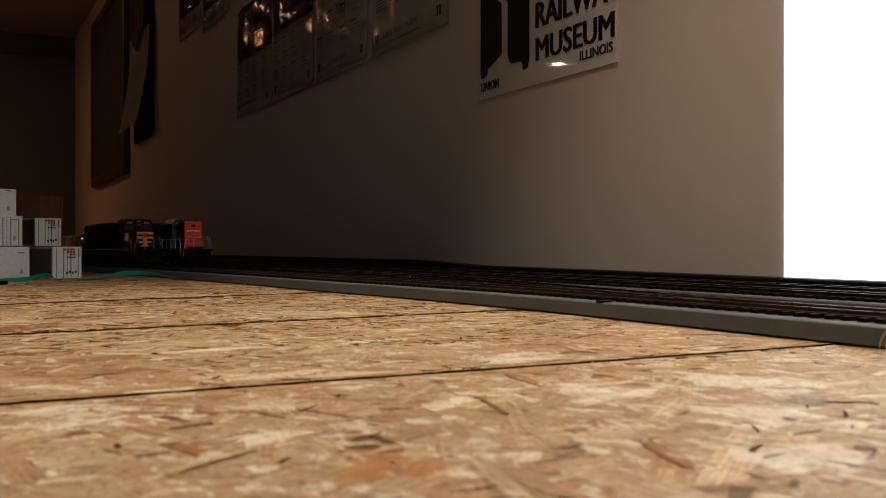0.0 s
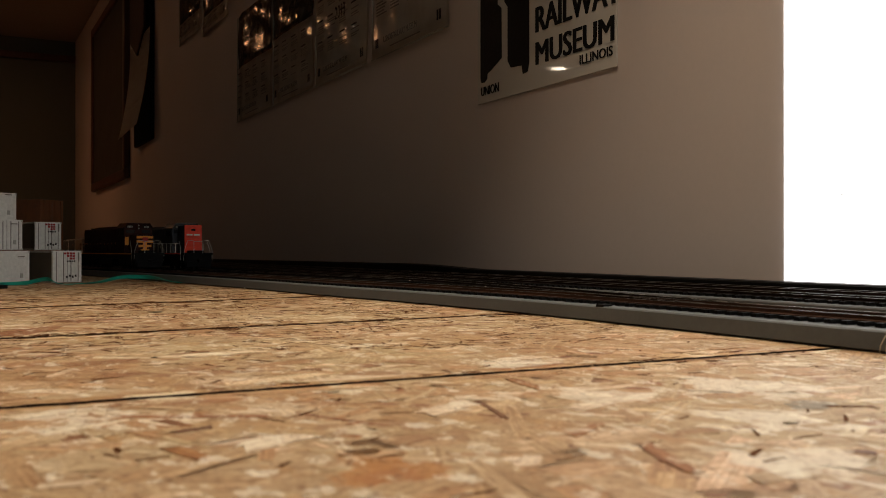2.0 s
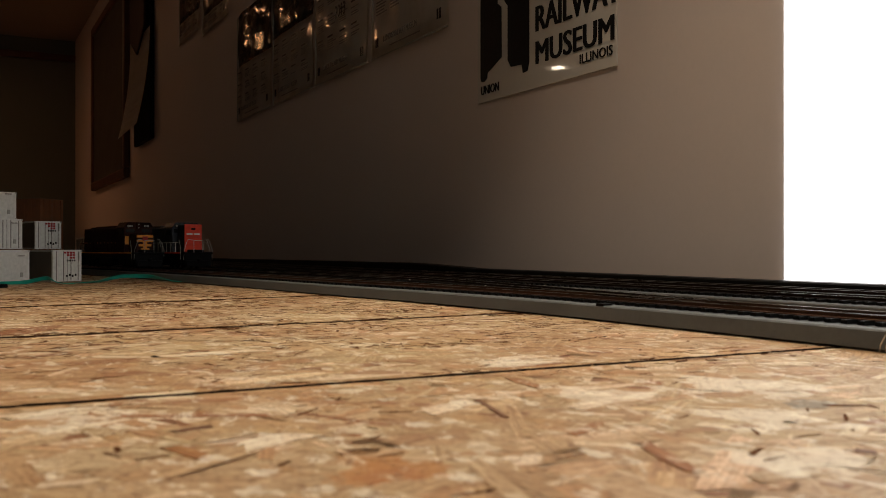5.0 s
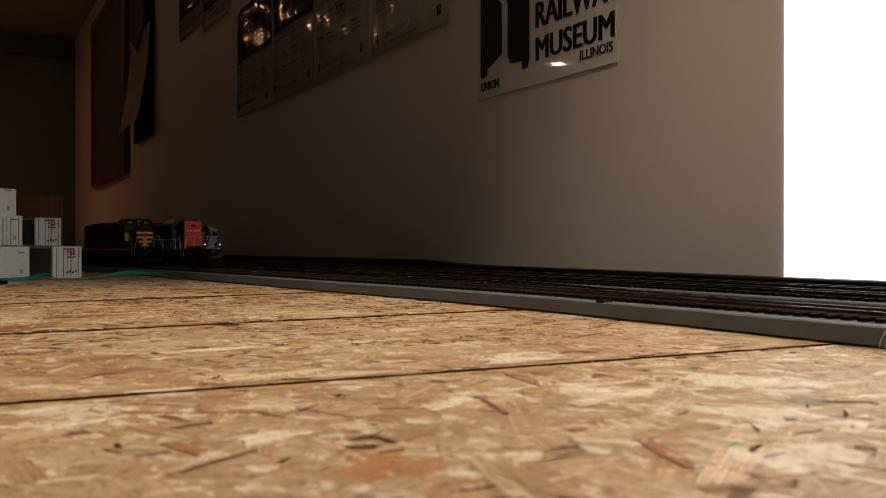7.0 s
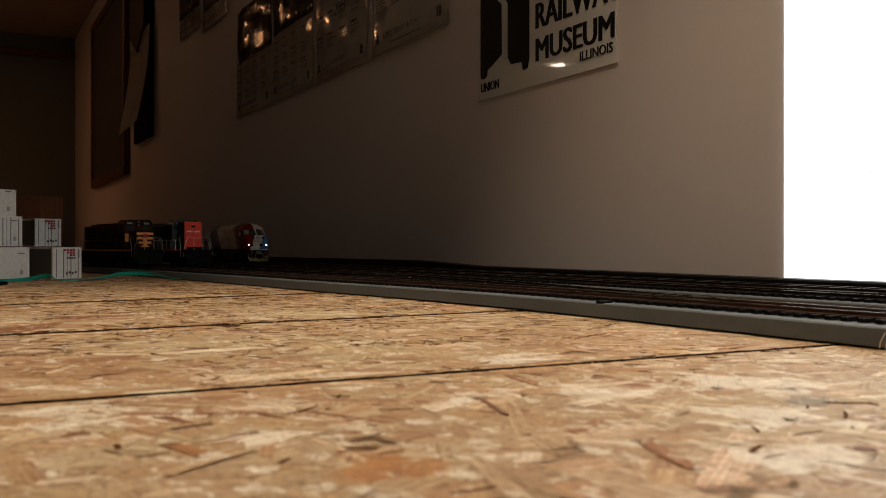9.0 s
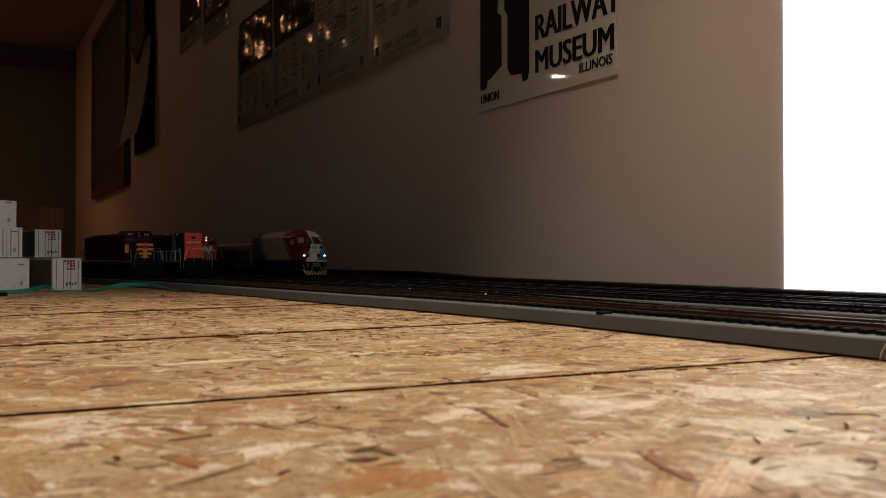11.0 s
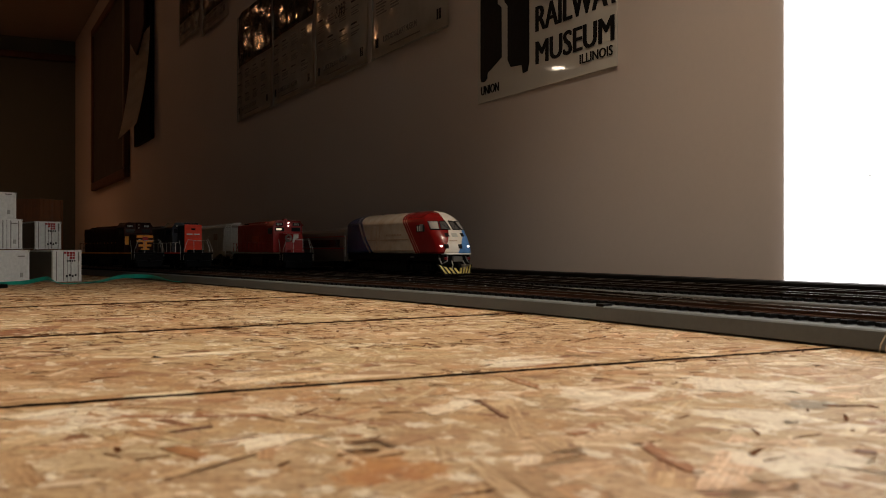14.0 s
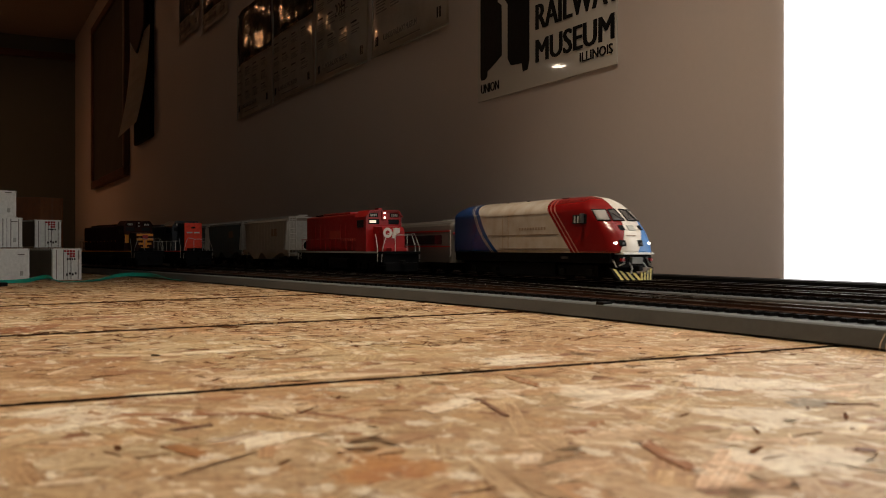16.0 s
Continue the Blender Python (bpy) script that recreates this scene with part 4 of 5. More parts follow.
def hood_loco(name, label, colors, scheme, lit=False):
    """A road switcher with long hood, cab, low nose, walkways and handrails."""
    body, accent, rail_mat = colors
    t = thing(name, label, "model locomotive")
    L, P = 0.232, 0.0178
    part("walkway", boxed(-L, 0.0, -P, P, 0.0165, 0.0185, bevel=0.0003), BLACK, t)
    for s in (-1, 1):
        part("sill_stripe", boxed(-L + 0.001, -0.012, s * P - 0.0002, s * P + 0.0003, 0.0170, 0.0184), GREYP if scheme == "red" else accent, t)
    part("underframe", boxed(-L + 0.004, -0.004, -0.013, 0.013, 0.011, 0.0165), BLACK, t)
    part("fuel_tank", boxed(-0.145, -0.09, -0.0150, 0.0150, 0.0030, 0.0125, bevel=0.002), BLACK, t)
    crown = 0.0512 if scheme == "red" else 0.0480
    part("long_hood", boxed(-L + 0.010, -0.066, -0.0112, 0.0112, 0.0185, crown, bevel=0.0016), body, t)
    part("hood_roof", boxed(-0.175, -0.10, -0.0095, 0.0095, crown, crown + 0.0022, bevel=0.0008), body, t)
    for q in (-0.205, -0.19):
        part("roof_fan", disc(bmesh.new(), q, 0, crown + 0.0008, 0.0065, 0.0018, "z", 20), BLACK, t)
    for k in range(9):
        q = -0.205 + k * 0.0145
        for s in (-1, 1):
            part("hood_door", boxed(q, q + 0.0118, s * 0.0112 - 0.0002, s * 0.0112 + 0.00014, 0.022, 0.0425), body, t)
    # cab with a shallow peaked roof
    cab = prism([(-0.0170, 0.0185), (-0.0170, 0.0478), (-0.0130, 0.0525), (0.0130, 0.0525), (0.0170, 0.0478), (0.0170, 0.0185)], -0.066, -0.040, "x")
    part("cab", cab, body, t)
    part("cab_roof", prism([(-0.0178, 0.0474), (-0.0136, 0.0530), (0.0136, 0.0530), (0.0178, 0.0474), (0.0166, 0.0474), (0.0128, 0.0522), (-0.0128, 0.0522), (-0.0166, 0.0474)], -0.067, -0.0375, "x"), body, t)
    part("headlight_box", boxed(-0.0405, -0.0382, -0.0026, 0.0026, 0.0450, 0.0532, bevel=0.0006), body, t)
    for s in (-1, 1):
        part("headlight", disc(bmesh.new(), -0.0380, 0, 0.0487 + s * 0.0018, 0.0008, 0.0012, "x", 14), LENS if lit else GREYP, t, "round headlight lens")
        part("windscreen", boxed(-0.0404, -0.0397, s * 0.0042 if s > 0 else -0.0148, 0.0148 if s > 0 else -0.0042, 0.0412, 0.0455, bevel=0.0003), DARKGLASS, t, "cab windscreen")
        part("number_board", boxed(-0.0406, -0.0395, s * 0.0100 - 0.0042, s * 0.0100 + 0.0042, 0.0472, 0.0505, bevel=0.0003), BLACK, t, "number board with plain digits")
        for k in range(4):
            q = s * 0.0100 - 0.0030 + k * 0.0016
            part("digit_bar", boxed(-0.0395, -0.0391, q, q + 0.0010, 0.0478, 0.0499), GREYP, t)
        part("side_window", boxed(-0.061, -0.0455, s * 0.0170 - 0.0005, s * 0.0170 + 0.0002, 0.0385, 0.0448, bevel=0.0002), DARKGLASS, t, "cab side window")
    # low nose
    if scheme == "split":
        part("high_nose", boxed(-0.0400, -0.0180, -0.0108, 0.0108, 0.0185, 0.0503, bevel=0.0010), body, t)
        part("nose_end", boxed(-0.0182, -0.0172, -0.0108, 0.0108, 0.0188, 0.0505, bevel=0.0004), accent, t, "orange-red end panel")
        part("end_headlight", boxed(-0.0174, -0.0166, -0.0025, 0.0025, 0.0440, 0.0462, bevel=0.0003), BLACK, t)
    else:
        part("low_nose", prism([(-0.0400, 0.0185), (-0.0400, 0.0395), (-0.0205, 0.0385), (-0.0175, 0.0355), (-0.0165, 0.0185)], -0.0100, 0.0100), {"red": body, "split": accent, "maroon": body}[scheme], t)
    part("nose_step", boxed(-0.0165, -0.0040, -0.0080, 0.0080, 0.0185, 0.0215, bevel=0.0005), BLACK if scheme != "red" else body, t)
    if scheme == "red":
        # lit inside of the cab behind the corner panes
        part("cab_glow", boxed(-0.0399, -0.0394, -0.0138, -0.0075, 0.0424, 0.0444, bevel=0.0002), CABLIGHT, t, "lamplight behind the windscreen")
        part("cab_glow", boxed(-0.0500, -0.0465, -0.0173, -0.0170, 0.0410, 0.0444), CABLIGHT, t)
        # two pale block emblems on the nose
        emblem = bmesh.new()
        bmesh.ops.create_circle(emblem, segments=18, radius=0.0042)
        inner = [emblem.verts.new(v.co * 0.45) for v in emblem.verts[:]]
        outer = emblem.verts[:18]
        emblem.verts.ensure_lookup_table()
        for k in range(18):
            emblem.faces.new((outer[k], outer[(k + 1) % 18], inner[(k + 1) % 18], inner[k]))
        bmesh.ops.solidify(emblem, geom=emblem.faces[:], thickness=0.0008)
        bmesh.ops.transform(emblem, matrix=pose(-0.0153, -0.0068, 0.0338) @ pose(0, 0, 0, 0, 90, 0), verts=emblem.verts[:])
        part("emblem_ring", emblem, WHITE, t, "white painted emblem ring")
        part("emblem_block", prism([(-0.0022, 0.0292), (0.0000, 0.0292), (0.0010, 0.0328), (0.0046, 0.0336), (0.0050, 0.0378), (-0.0002, 0.0378)], -0.0200, -0.0153, "x"), WHITE, t, "white painted emblem block")
        part("side_emblem", boxed(-0.150, -0.120, -0.0117, -0.0113, 0.0300, 0.0370), EMBLEM, t, "faded emblem panel")
        for k in range(6):
            part("side_lettering", boxed(-0.115 + k * 0.006, -0.1105 + k * 0.006, -0.0118, -0.0113, 0.0275, 0.0300), EMBLEM, t)
        part("horn", boxed(-0.056, -0.048, -0.002, 0.002, 0.0529, 0.0552, bevel=0.0005), body, t)
    if scheme == "maroon":
        # yellow wings and chevrons across the nose and cab front
        for z0, z1, w in ((0.0352, 0.0380, 0.0098), (0.0302, 0.0328, 0.0098), (0.0252, 0.0278, 0.0075), (0.0205, 0.0230, 0.0050)):
            part("nose_stripe", boxed(-0.0172, -0.0158, -w, w, z0, z1, bevel=0.0002), YELLOW, t, "yellow nose band")
        part("nose_stripe", boxed(-0.0172, -0.0157, -0.0022, 0.0022, 0.0205, 0.0380), YELLOW, t)
        part("nose_emblem", boxed(-0.0160, -0.0150, -0.0032, 0.0032, 0.0315, 0.0365, bevel=0.0005), RED, t, "small red shield")
        for s in (-1, 1):
            part("cab_stripe", boxed(-0.0402, -0.0394, s * 0.0138 - 0.0022, s * 0.0138 + 0.0022, 0.0275, 0.0370), YELLOW, t, "yellow cab panel")
            part("hood_stripe", boxed(-L + 0.012, -0.068, s * 0.0112 - 0.0001, s * 0.0112 + 0.0005, 0.0290, 0.0305), YELLOW, t, "yellow side band")
    if scheme == "split":
        for k in range(2):
            part("nose_lettering", boxed(-0.0172, -0.0168, -0.0082 + k * 0.009, -0.0012 + k * 0.009, 0.0385, 0.0402), WHITE, t)
    # end handrails, steps and plough
    for end, d in ((-0.0015, 1), (-L + 0.0015, -1)):
        for s in (-1, 1):
            handrail(t, [(end, s * 0.0055, 0.0185), (end, s * 0.0055, 0.0322), (end - d * 0.0005, s * 0.0125, 0.0330), (end - d * 0.0005, s * 0.0140, 0.0300), (end, s * 0.0172, 0.0215), (end - d * 0.001, s * 0.0178, 0.0100)], rail_mat)
            handrail(t, [(end - d * 0.010, s * 0.0178, 0.0105), (end - d * 0.010, s * 0.0178, 0.0225), (end - d * 0.0165, s * 0.0172, 0.0325)], rail_mat)
            part("step", boxed(min(end, end - d * 0.010), max(end, end - d * 0.010), s * 0.0145 - 0.0033, s * 0.0145 + 0.0033, 0.0068, 0.0074), IRON, t)
            part("step", boxed(min(end, end - d * 0.010), max(end, end - d * 0.010), s * 0.0145 - 0.0033, s * 0.0145 + 0.0033, 0.0115, 0.0121), IRON, t)
        handrail(t, [(end, -0.0055, 0.0318), (end, 0.0055, 0.0318)], rail_mat)
        part("end_plate", boxed(min(end, end - d * 0.002), max(end, end - d * 0.002), -0.0165, 0.0165, 0.0085, 0.0165, bevel=0.0004), BLACK, t)
        part("plough", boxed(min(end, end + d * 0.002), max(end, end + d * 0.002), -0.0150, 0.0150, 0.0022, 0.0095, bevel=0.0006), BLACK, t)
        part("coupler", boxed(min(end, end + d * 0.006), max(end, end + d * 0.006), -0.0018, 0.0018, 0.0080, 0.0115, bevel=0.0005), IRON, t)
    for s in (-1, 1):
        handrail(t, [(-L + 0.012, s * 0.0174, 0.0295), (-0.068 if scheme != "split" else -0.02, s * 0.0174, 0.0295)], rail_mat if scheme == "split" else body, 0.00028)
        for k in range(14 if scheme == "split" else 11):
            q = -L + 0.014 + k * 0.0145
            handrail(t, [(q, s * 0.0174, 0.0185), (q, s * 0.0174, 0.0295)], rail_mat if scheme == "split" else body, 0.00042 if scheme == "split" else 0.00028)
    for x in (-0.045, -L + 0.045):
        truck(t, x, 3, 0.0185)
    return t


EMBLEM = surface("faded_pale_red", (0.50, 0.07, 0.055), 0.5, grain=300)


def hopper(label, material):
    t = thing("covered_hopper", label, "model freight car", group="hoppers behind the red locomotive")
    L, W = 0.178, 0.0165
    part("body", prism([(-0.008, 0.0460), (-L + 0.008, 0.0460), (-L + 0.014, 0.0180), (-L + 0.045, 0.0085), (-L + 0.062, 0.0085), (-L + 0.078, 0.016), (-0.100, 0.016), (-0.078, 0.0085), (-0.062, 0.0085), (-0.016, 0.0180)], -W, W), material, t)
    part("roof", prism([(-W, 0.0460), (-0.011, 0.0488), (0.011, 0.0488), (W, 0.0460)], -L + 0.007, -0.007, "x"), material, t)
    part("running_board", boxed(-L + 0.001, -0.001, -0.0052, 0.0052, 0.0508, 0.0519), WHITE, t, "grey roof walkway")
    for k in range(13):
        q = -0.012 - k * 0.0128
        part("walkway_bracket", boxed(q - 0.0009, q + 0.0009, -0.0064, 0.0064, 0.0484, 0.0509), WHITE, t)
    for k in range(5):
        part("hatch", boxed(-0.028 - k * 0.032 - 0.007, -0.028 - k * 0.032 + 0.007, 0.0058, 0.0105, 0.0484, 0.0499, bevel=0.0004), material, t)
    for s in (-1, 1):
        part("side_sill", boxed(-L + 0.002, -0.002, s * W - 0.0007, s * W + 0.0008, 0.0150, 0.0180), material, t)
        part("top_chord", boxed(-L + 0.006, -0.006, s * W - 0.0004, s * W + 0.0009, 0.0448, 0.0463), material, t)
        for k in range(13):
            q = -0.018 - k * 0.0118
            part("side_rib", boxed(q - 0.0005, q + 0.0005, s * W - 0.0002, s * W + 0.0006, 0.018, 0.0448), material, t)
        # ladders stand on both ends, at the corners
        for q, d in ((0.0006, 1), (-L - 0.0006, -1)):
            for y in (0.0160, 0.0085):
                part("ladder_rail", tube([(q, s * y, 0.0120), (q, s * y, 0.0500)], 0.00062, 5), WHITE, t, "white ladder")
            for k in range(8):
                z = 0.0150 + k * 0.0046
                part("ladder_rung", tube([(q, s * 0.0160, z), (q, s * 0.0085, z)], 0.00055, 5), WHITE, t)
        part("reporting_mark", boxed(-0.062, -0.040, s * W - 0.0001, s * W + 0.0004, 0.0315, 0.0390), PANEL, t)
    for q, d in ((0.0, -1), (-L, 1)):
        # White plate: the light falling on the car's end is put into its colour.
        part("end_sheet", prism([(q + d * 0.0065, 0.0462), (q + d * 0.0080, 0.0462), (q + d * 0.0155, 0.0180), (q + d * 0.0140, 0.0180)], -W + 0.0008, W - 0.0008), WHITE, t, "end sheet coloured paler for the light on it")
        part("end_walkway", boxed(min(q, q + d * 0.009), max(q, q + d * 0.009), -0.0158, 0.0158, 0.0490, 0.0497), WHITE, t, "white crossover platform at the roof end")
        part("end_platform", boxed(min(q, q + d * 0.016), max(q, q + d * 0.016), -W, W, 0.0128, 0.0150), material, t)
        for s in (-1, 1):
            handrail(t, [(q + d * 0.001, s * 0.012, 0.0150), (q + d * 0.001, s * 0.012, 0.0490)], WHITE, 0.00035)
        handrail(t, [(q + d * 0.001, -0.0165, 0.0490), (q + d * 0.001, 0.0165, 0.0490)], WHITE, 0.00035)
        part("coupler", boxed(min(q, q - d * 0.010), max(q, q - d * 0.010), -0.0018, 0.0018, 0.0080, 0.0115), IRON, t)
        part("brake_wheel", disc(bmesh.new(), q - d * 0.002, 0.004, 0.0225, 0.0042, 0.0012, "x", 18), IRON, t, "dark hand-brake wheel")
    for x in (-0.026, -L + 0.026):
        truck(t, x, 2, 0.020)
    return t


streamliner = passenger_loco()
coaches = [coach("silver model coach with red stripes coupled behind the locomotive"), coach("silver model coach with red stripes, second in the train")]
freight = hood_loco("red_locomotive", "bright red model freight locomotive with lit headlights", (RED, RED, WHITE), "red", lit=True)
hoppers = [hopper("grey covered hopper with a white ladder behind the red locomotive", HOPPER_GREY), hopper("blue-grey covered hopper, second behind the red locomotive", HOPPER_BLUE), hopper("blue-grey covered hopper, third behind the red locomotive", HOPPER_BLUE)]



def taller(vehicle, factor, length=1.0):
    """Raises every part of a vehicle above the rail by one factor, and draws it out behind its front by another."""
    for o in vehicle.children_recursive:
        o.data.transform(Matrix.Diagonal((length, 1, factor, 1)))


taller(freight, 1.05, 0.94)
for h in hoppers:
    taller(h, 1.13)

parked_split = hood_loco("black_locomotive", "parked dark model locomotive with an orange-red cab and white handrails", (NAVY, ORANGE_RED, WHITE), "split")
parked_split.matrix_basis = pose(-1.101, 0.2536, RAIL_Z, 0, 0, 9.2)
parked_maroon = hood_loco("maroon_locomotive", "parked maroon model locomotive with a yellow-banded nose", (MAROON, YELLOW, GREYP), "maroon")
parked_maroon.matrix_basis = pose(-1.120, 0.2010, RAIL_Z, 0, 0, 9.4)

taller(parked_split, 1.04)
taller(parked_maroon, 1.04)

# ---- containers ----


def container(label, length, wide, high, material, marks=False, plain=False, group="stacked model containers", m=None):
    """Length runs along -x from the door end at x = 0."""
    t = thing("shipping_container", label, "model container", m, group)
    part("shell", boxed(-length, 0, -wide / 2, wide / 2, 0.0006, high, bevel=0.0004), material, t)
    for k in range(0 if plain else 4):
        y = -wide / 2 + wide * (k + 0.5) / 4
        part("door_bar", boxed(0.0, 0.0006, y - 0.0003, y + 0.0003, 0.0015, high - 0.0015), GREYPRINT if material is WHITE else material, t)
    # Grey sides and ribs, their colour darkened for the shade on them.
    if marks:
        for s in (-1, 1):
            part("side_panel", boxed(-length + 0.003, -0.003, s * wide / 2 - 0.0001, s * wide / 2 + 0.0003, 0.002, high - 0.002), SHADOW_GREY, t, "grey side panel, darkened in colour for shade")
    if not plain:
        part("door_gap", boxed(0.0, 0.0002, -0.0002, 0.0002, 0.001, high - 0.001), GREYPRINT, t)
    for s in (-1, 1):
        for k in range(int(length / 0.006)):
            x = -0.004 - k * 0.006
            part("side_rib", boxed(x - 0.0012, x + 0.0012, s * wide / 2 - 0.0001, s * wide / 2 + (0.0006 if marks else 0.0004), 0.002, high - 0.002), SHADOW_GREY if marks else material, t)
        for x in (-0.0015, -length + 0.0015):
            for z in (0.0, high - 0.002):
                part("corner_casting", boxed(x - 0.0015, x + 0.0015, s * wide / 2 - 0.0013, s * wide / 2 + 0.0003, z, z + 0.002), GREYP if material is WHITE else material, t)
    if marks:
        # a fan of red cells, growing towards one side
        for k in range(4):
            y = -0.0035 + k * 0.0029
            for r in range(3):
                z = high - 0.0018 - r * 0.0026
                if r <= k - 0 and (k or not r):
                    part("red_emblem", prism([(y, z - 0.0019), (y + 0.0023, z - 0.0021), (y + 0.0023, z), (y, z)], 0.0006, 0.0010, "x"), RED, t, "red emblem cell")
        for k in range(4):
            part("mark_bar", boxed(0.0006, 0.0009, -0.0005 + k * 0.0024, 0.0009 + k * 0.0024, high - 0.0118, high - 0.0100), PRINT, t)
            part("mark_bar", boxed(0.0006, 0.0009, -0.0015 + k * 0.0030, 0.0002 + k * 0.0030, 0.0052 + (k % 2) * 0.001, 0.0074 + (k % 2) * 0.001), PRINT, t)
        part("mark_bar", boxed(0.0006, 0.0009, 0.0108, 0.0122, high - 0.011, high - 0.0022), GREYPRINT, t)
    return t


def box_at(px, ahead):
    return ground_at((px - 784) / FOCAL * ahead, ahead)


bx, by = box_at(119, 0.950)
container("white model container with a red emblem on its doors", 0.07, 0.0300, 0.0330, WHITE, True, m=pose(bx, by, 0, 0, 0, 17))
bx, by = box_at(85.5, 1.06)
container("grey model container under a white one", 0.07, 0.0300, 0.0330, GREYP, False, m=pose(bx, by, 0, 0, 0, 17))
container("white model container with a red emblem, stacked on another", 0.07, 0.0296, 0.0322, WHITE, True, m=pose(bx, by, 0.0335, 0, 0, 17))
for k, (px, ahead, words) in enumerate(((24, 0.915, "white model container at the bottom of a stack"), (12, 0.94, "white ribbed model container in the middle of a stack"), (2, 0.97, "white model container on top of a stack"))):
    bx, by = box_at(px, ahead)
    c2 = container(words, 0.14, 0.0335, (0.0330, 0.0312, 0.0290)[k], WHITE, False, k != 1, m=pose(bx, by, (0.0, 0.0334, 0.0649)[k], 0, 0, 27))
    part("mark_bar", boxed(0.0004, 0.0009, 0.004, 0.011, 0.0265, 0.0275), GREYPRINT, c2)
    part("door_latch", boxed(0.0004, 0.0011, 0.0065, 0.0095, 0.006, 0.0105, bevel=0.0002), GREYP, c2)
bx, by = box_at(92, 1.30)
for k in range(3):
    container("brown corrugated model container in a dark stack", 0.14, 0.046, 0.0345, BROWN, False, m=pose(bx, by, 0.0348 * k, 0, 0, 45))
bx, by = box_at(0, 0.80)
clip = thing("black_clip", "small black plastic clip lying on the board", "clip", pose(bx, by, 0, 0, 0, 60))
part("clip_body", boxed(-0.004, 0.004, -0.006, 0.006, 0.0, 0.0035, bevel=0.0008), BLACK, clip)

# ---- green ribbon lying over the table ----
rb = thing("green_ribbon", "narrow green plastic strap lying loose on the board", "strap")
pts = []
for px, py, ahead in ((-60, 511, 0.865), (0, 508, 0.875), (45, 500, 0.885), (83, 493, 0.885), (100, 500, 0.88), (118, 508.5, 0.88), (143, 507, 0.90), (173, 500, 0.93), (207, 491, 0.955), (235, 489, 0.96), (267, 490, 0.96), (290, 494, 0.945), (307, 498, 0.935), (330, 504, 0.925)):
    gx, gy = box_at(px, ahead)
    pts.append(Vector((gx, gy, max(0.0012, 0.033 - (py - 443) / FOCAL * ahead))))
dense = []
for i in range(len(pts) - 1):
    p0, p1, p2, p3 = (pts[max(0, min(len(pts) - 1, i + k))] for k in (-1, 0, 1, 2))
    for k in range(8):
        s = k / 8
        dense.append(0.5 * ((2 * p1) + (p2 - p0) * s + (2 * p0 - 5 * p1 + 4 * p2 - p3) * s * s + (3 * p1 - p0 - 3 * p2 + p3) * s ** 3))
dense.append(pts[-1])
bm = bmesh.new()
rows = []
for i, p in enumerate(dense):
    h = (dense[min(i + 1, len(dense) - 1)] - dense[max(i - 1, 0)]).normalized()
    lean = math.radians(38 + 40 * math.sin(i * 0.11))
    side = (h.cross(Vector((0, 0, 1))).normalized() * math.cos(lean) + Vector((0, 0, 1)) * math.sin(lean)) * 0.0019
    up = side.cross(h).normalized() * 0.0003
    rows.append([bm.verts.new(p + side * a + up * c) for a, c in ((-1, -1), (1, -1), (1, 1), (-1, 1))])
for r, q in zip(rows, rows[1:]):
    for k in range(4):
        bm.faces.new((r[k], r[(k + 1) % 4], q[(k + 1) % 4], q[k]))
bm.faces.new(rows[0]), bm.faces.new(rows[-1][::-1])
part("strap", bm, RIBBON, rb)

# ---- wall sign ----
SX0, SX1, SZ0, SZ1 = -0.8505, -0.6175, 0.1870, 0.490
sign = thing("museum_sign", "white glossy museum sign with black lettering on the wall", "sign")
GLOSSY, ns_, ls_, bs_ = shader("glossy_white_board", 0.025, 0, (0.62, 0.60, 0.56))
part("panel", boxed(SX0, SX1, WALL_Y - 0.0016, WALL_Y, SZ0, SZ1, bevel=0.0004), GLOSSY, sign, "glossy white panel")
front = WALL_Y - 0.0020
upright = pose(0, 0, 0, 90, 0, 0)


def on_sign(words, size, x, z, wide=1.0, material=None):
    lettering(words, size, material or PRINT, pose(x, front, z) @ upright, sign, 0.0003, wide=wide, bold=0.0145 if size > 0.02 else 0.004)


on_sign("MUSEUM", 0.0312, -0.7405, 0.2095, 0.99)
on_sign("RAILWAY", 0.0345, -0.7405, 0.2405, 0.86)
on_sign("ILLINOIS", 0.0120, -0.6695, 0.1974, 1.04)
on_sign("UNION", 0.0132, -0.8430, 0.1950, 0.84)
for pts2 in ([(-0.838, 0.213), (-0.838, 0.345), (-0.800, 0.345), (-0.8040, 0.2840), (-0.7965, 0.2790), (-0.7960, 0.2280), (-0.8170, 0.2190), (-0.8240, 0.2170), (-0.8250, 0.2110), (-0.830, 0.2085), (-0.8365, 0.2090)],
             [(-0.784, 0.2225), (-0.7840, 0.2770), (-0.7900, 0.2830), (-0.790, 0.345), (-0.745, 0.345), (-0.7450, 0.2140), (-0.7480, 0.2060), (-0.7560, 0.2050), (-0.7580, 0.2135), (-0.7780, 0.2150)]):
    part("rail_emblem", prism([(p - 0.0055, q) for p, q in pts2], front - 0.0002, front + 0.0006), PRINT, sign, "black rail-end emblem")

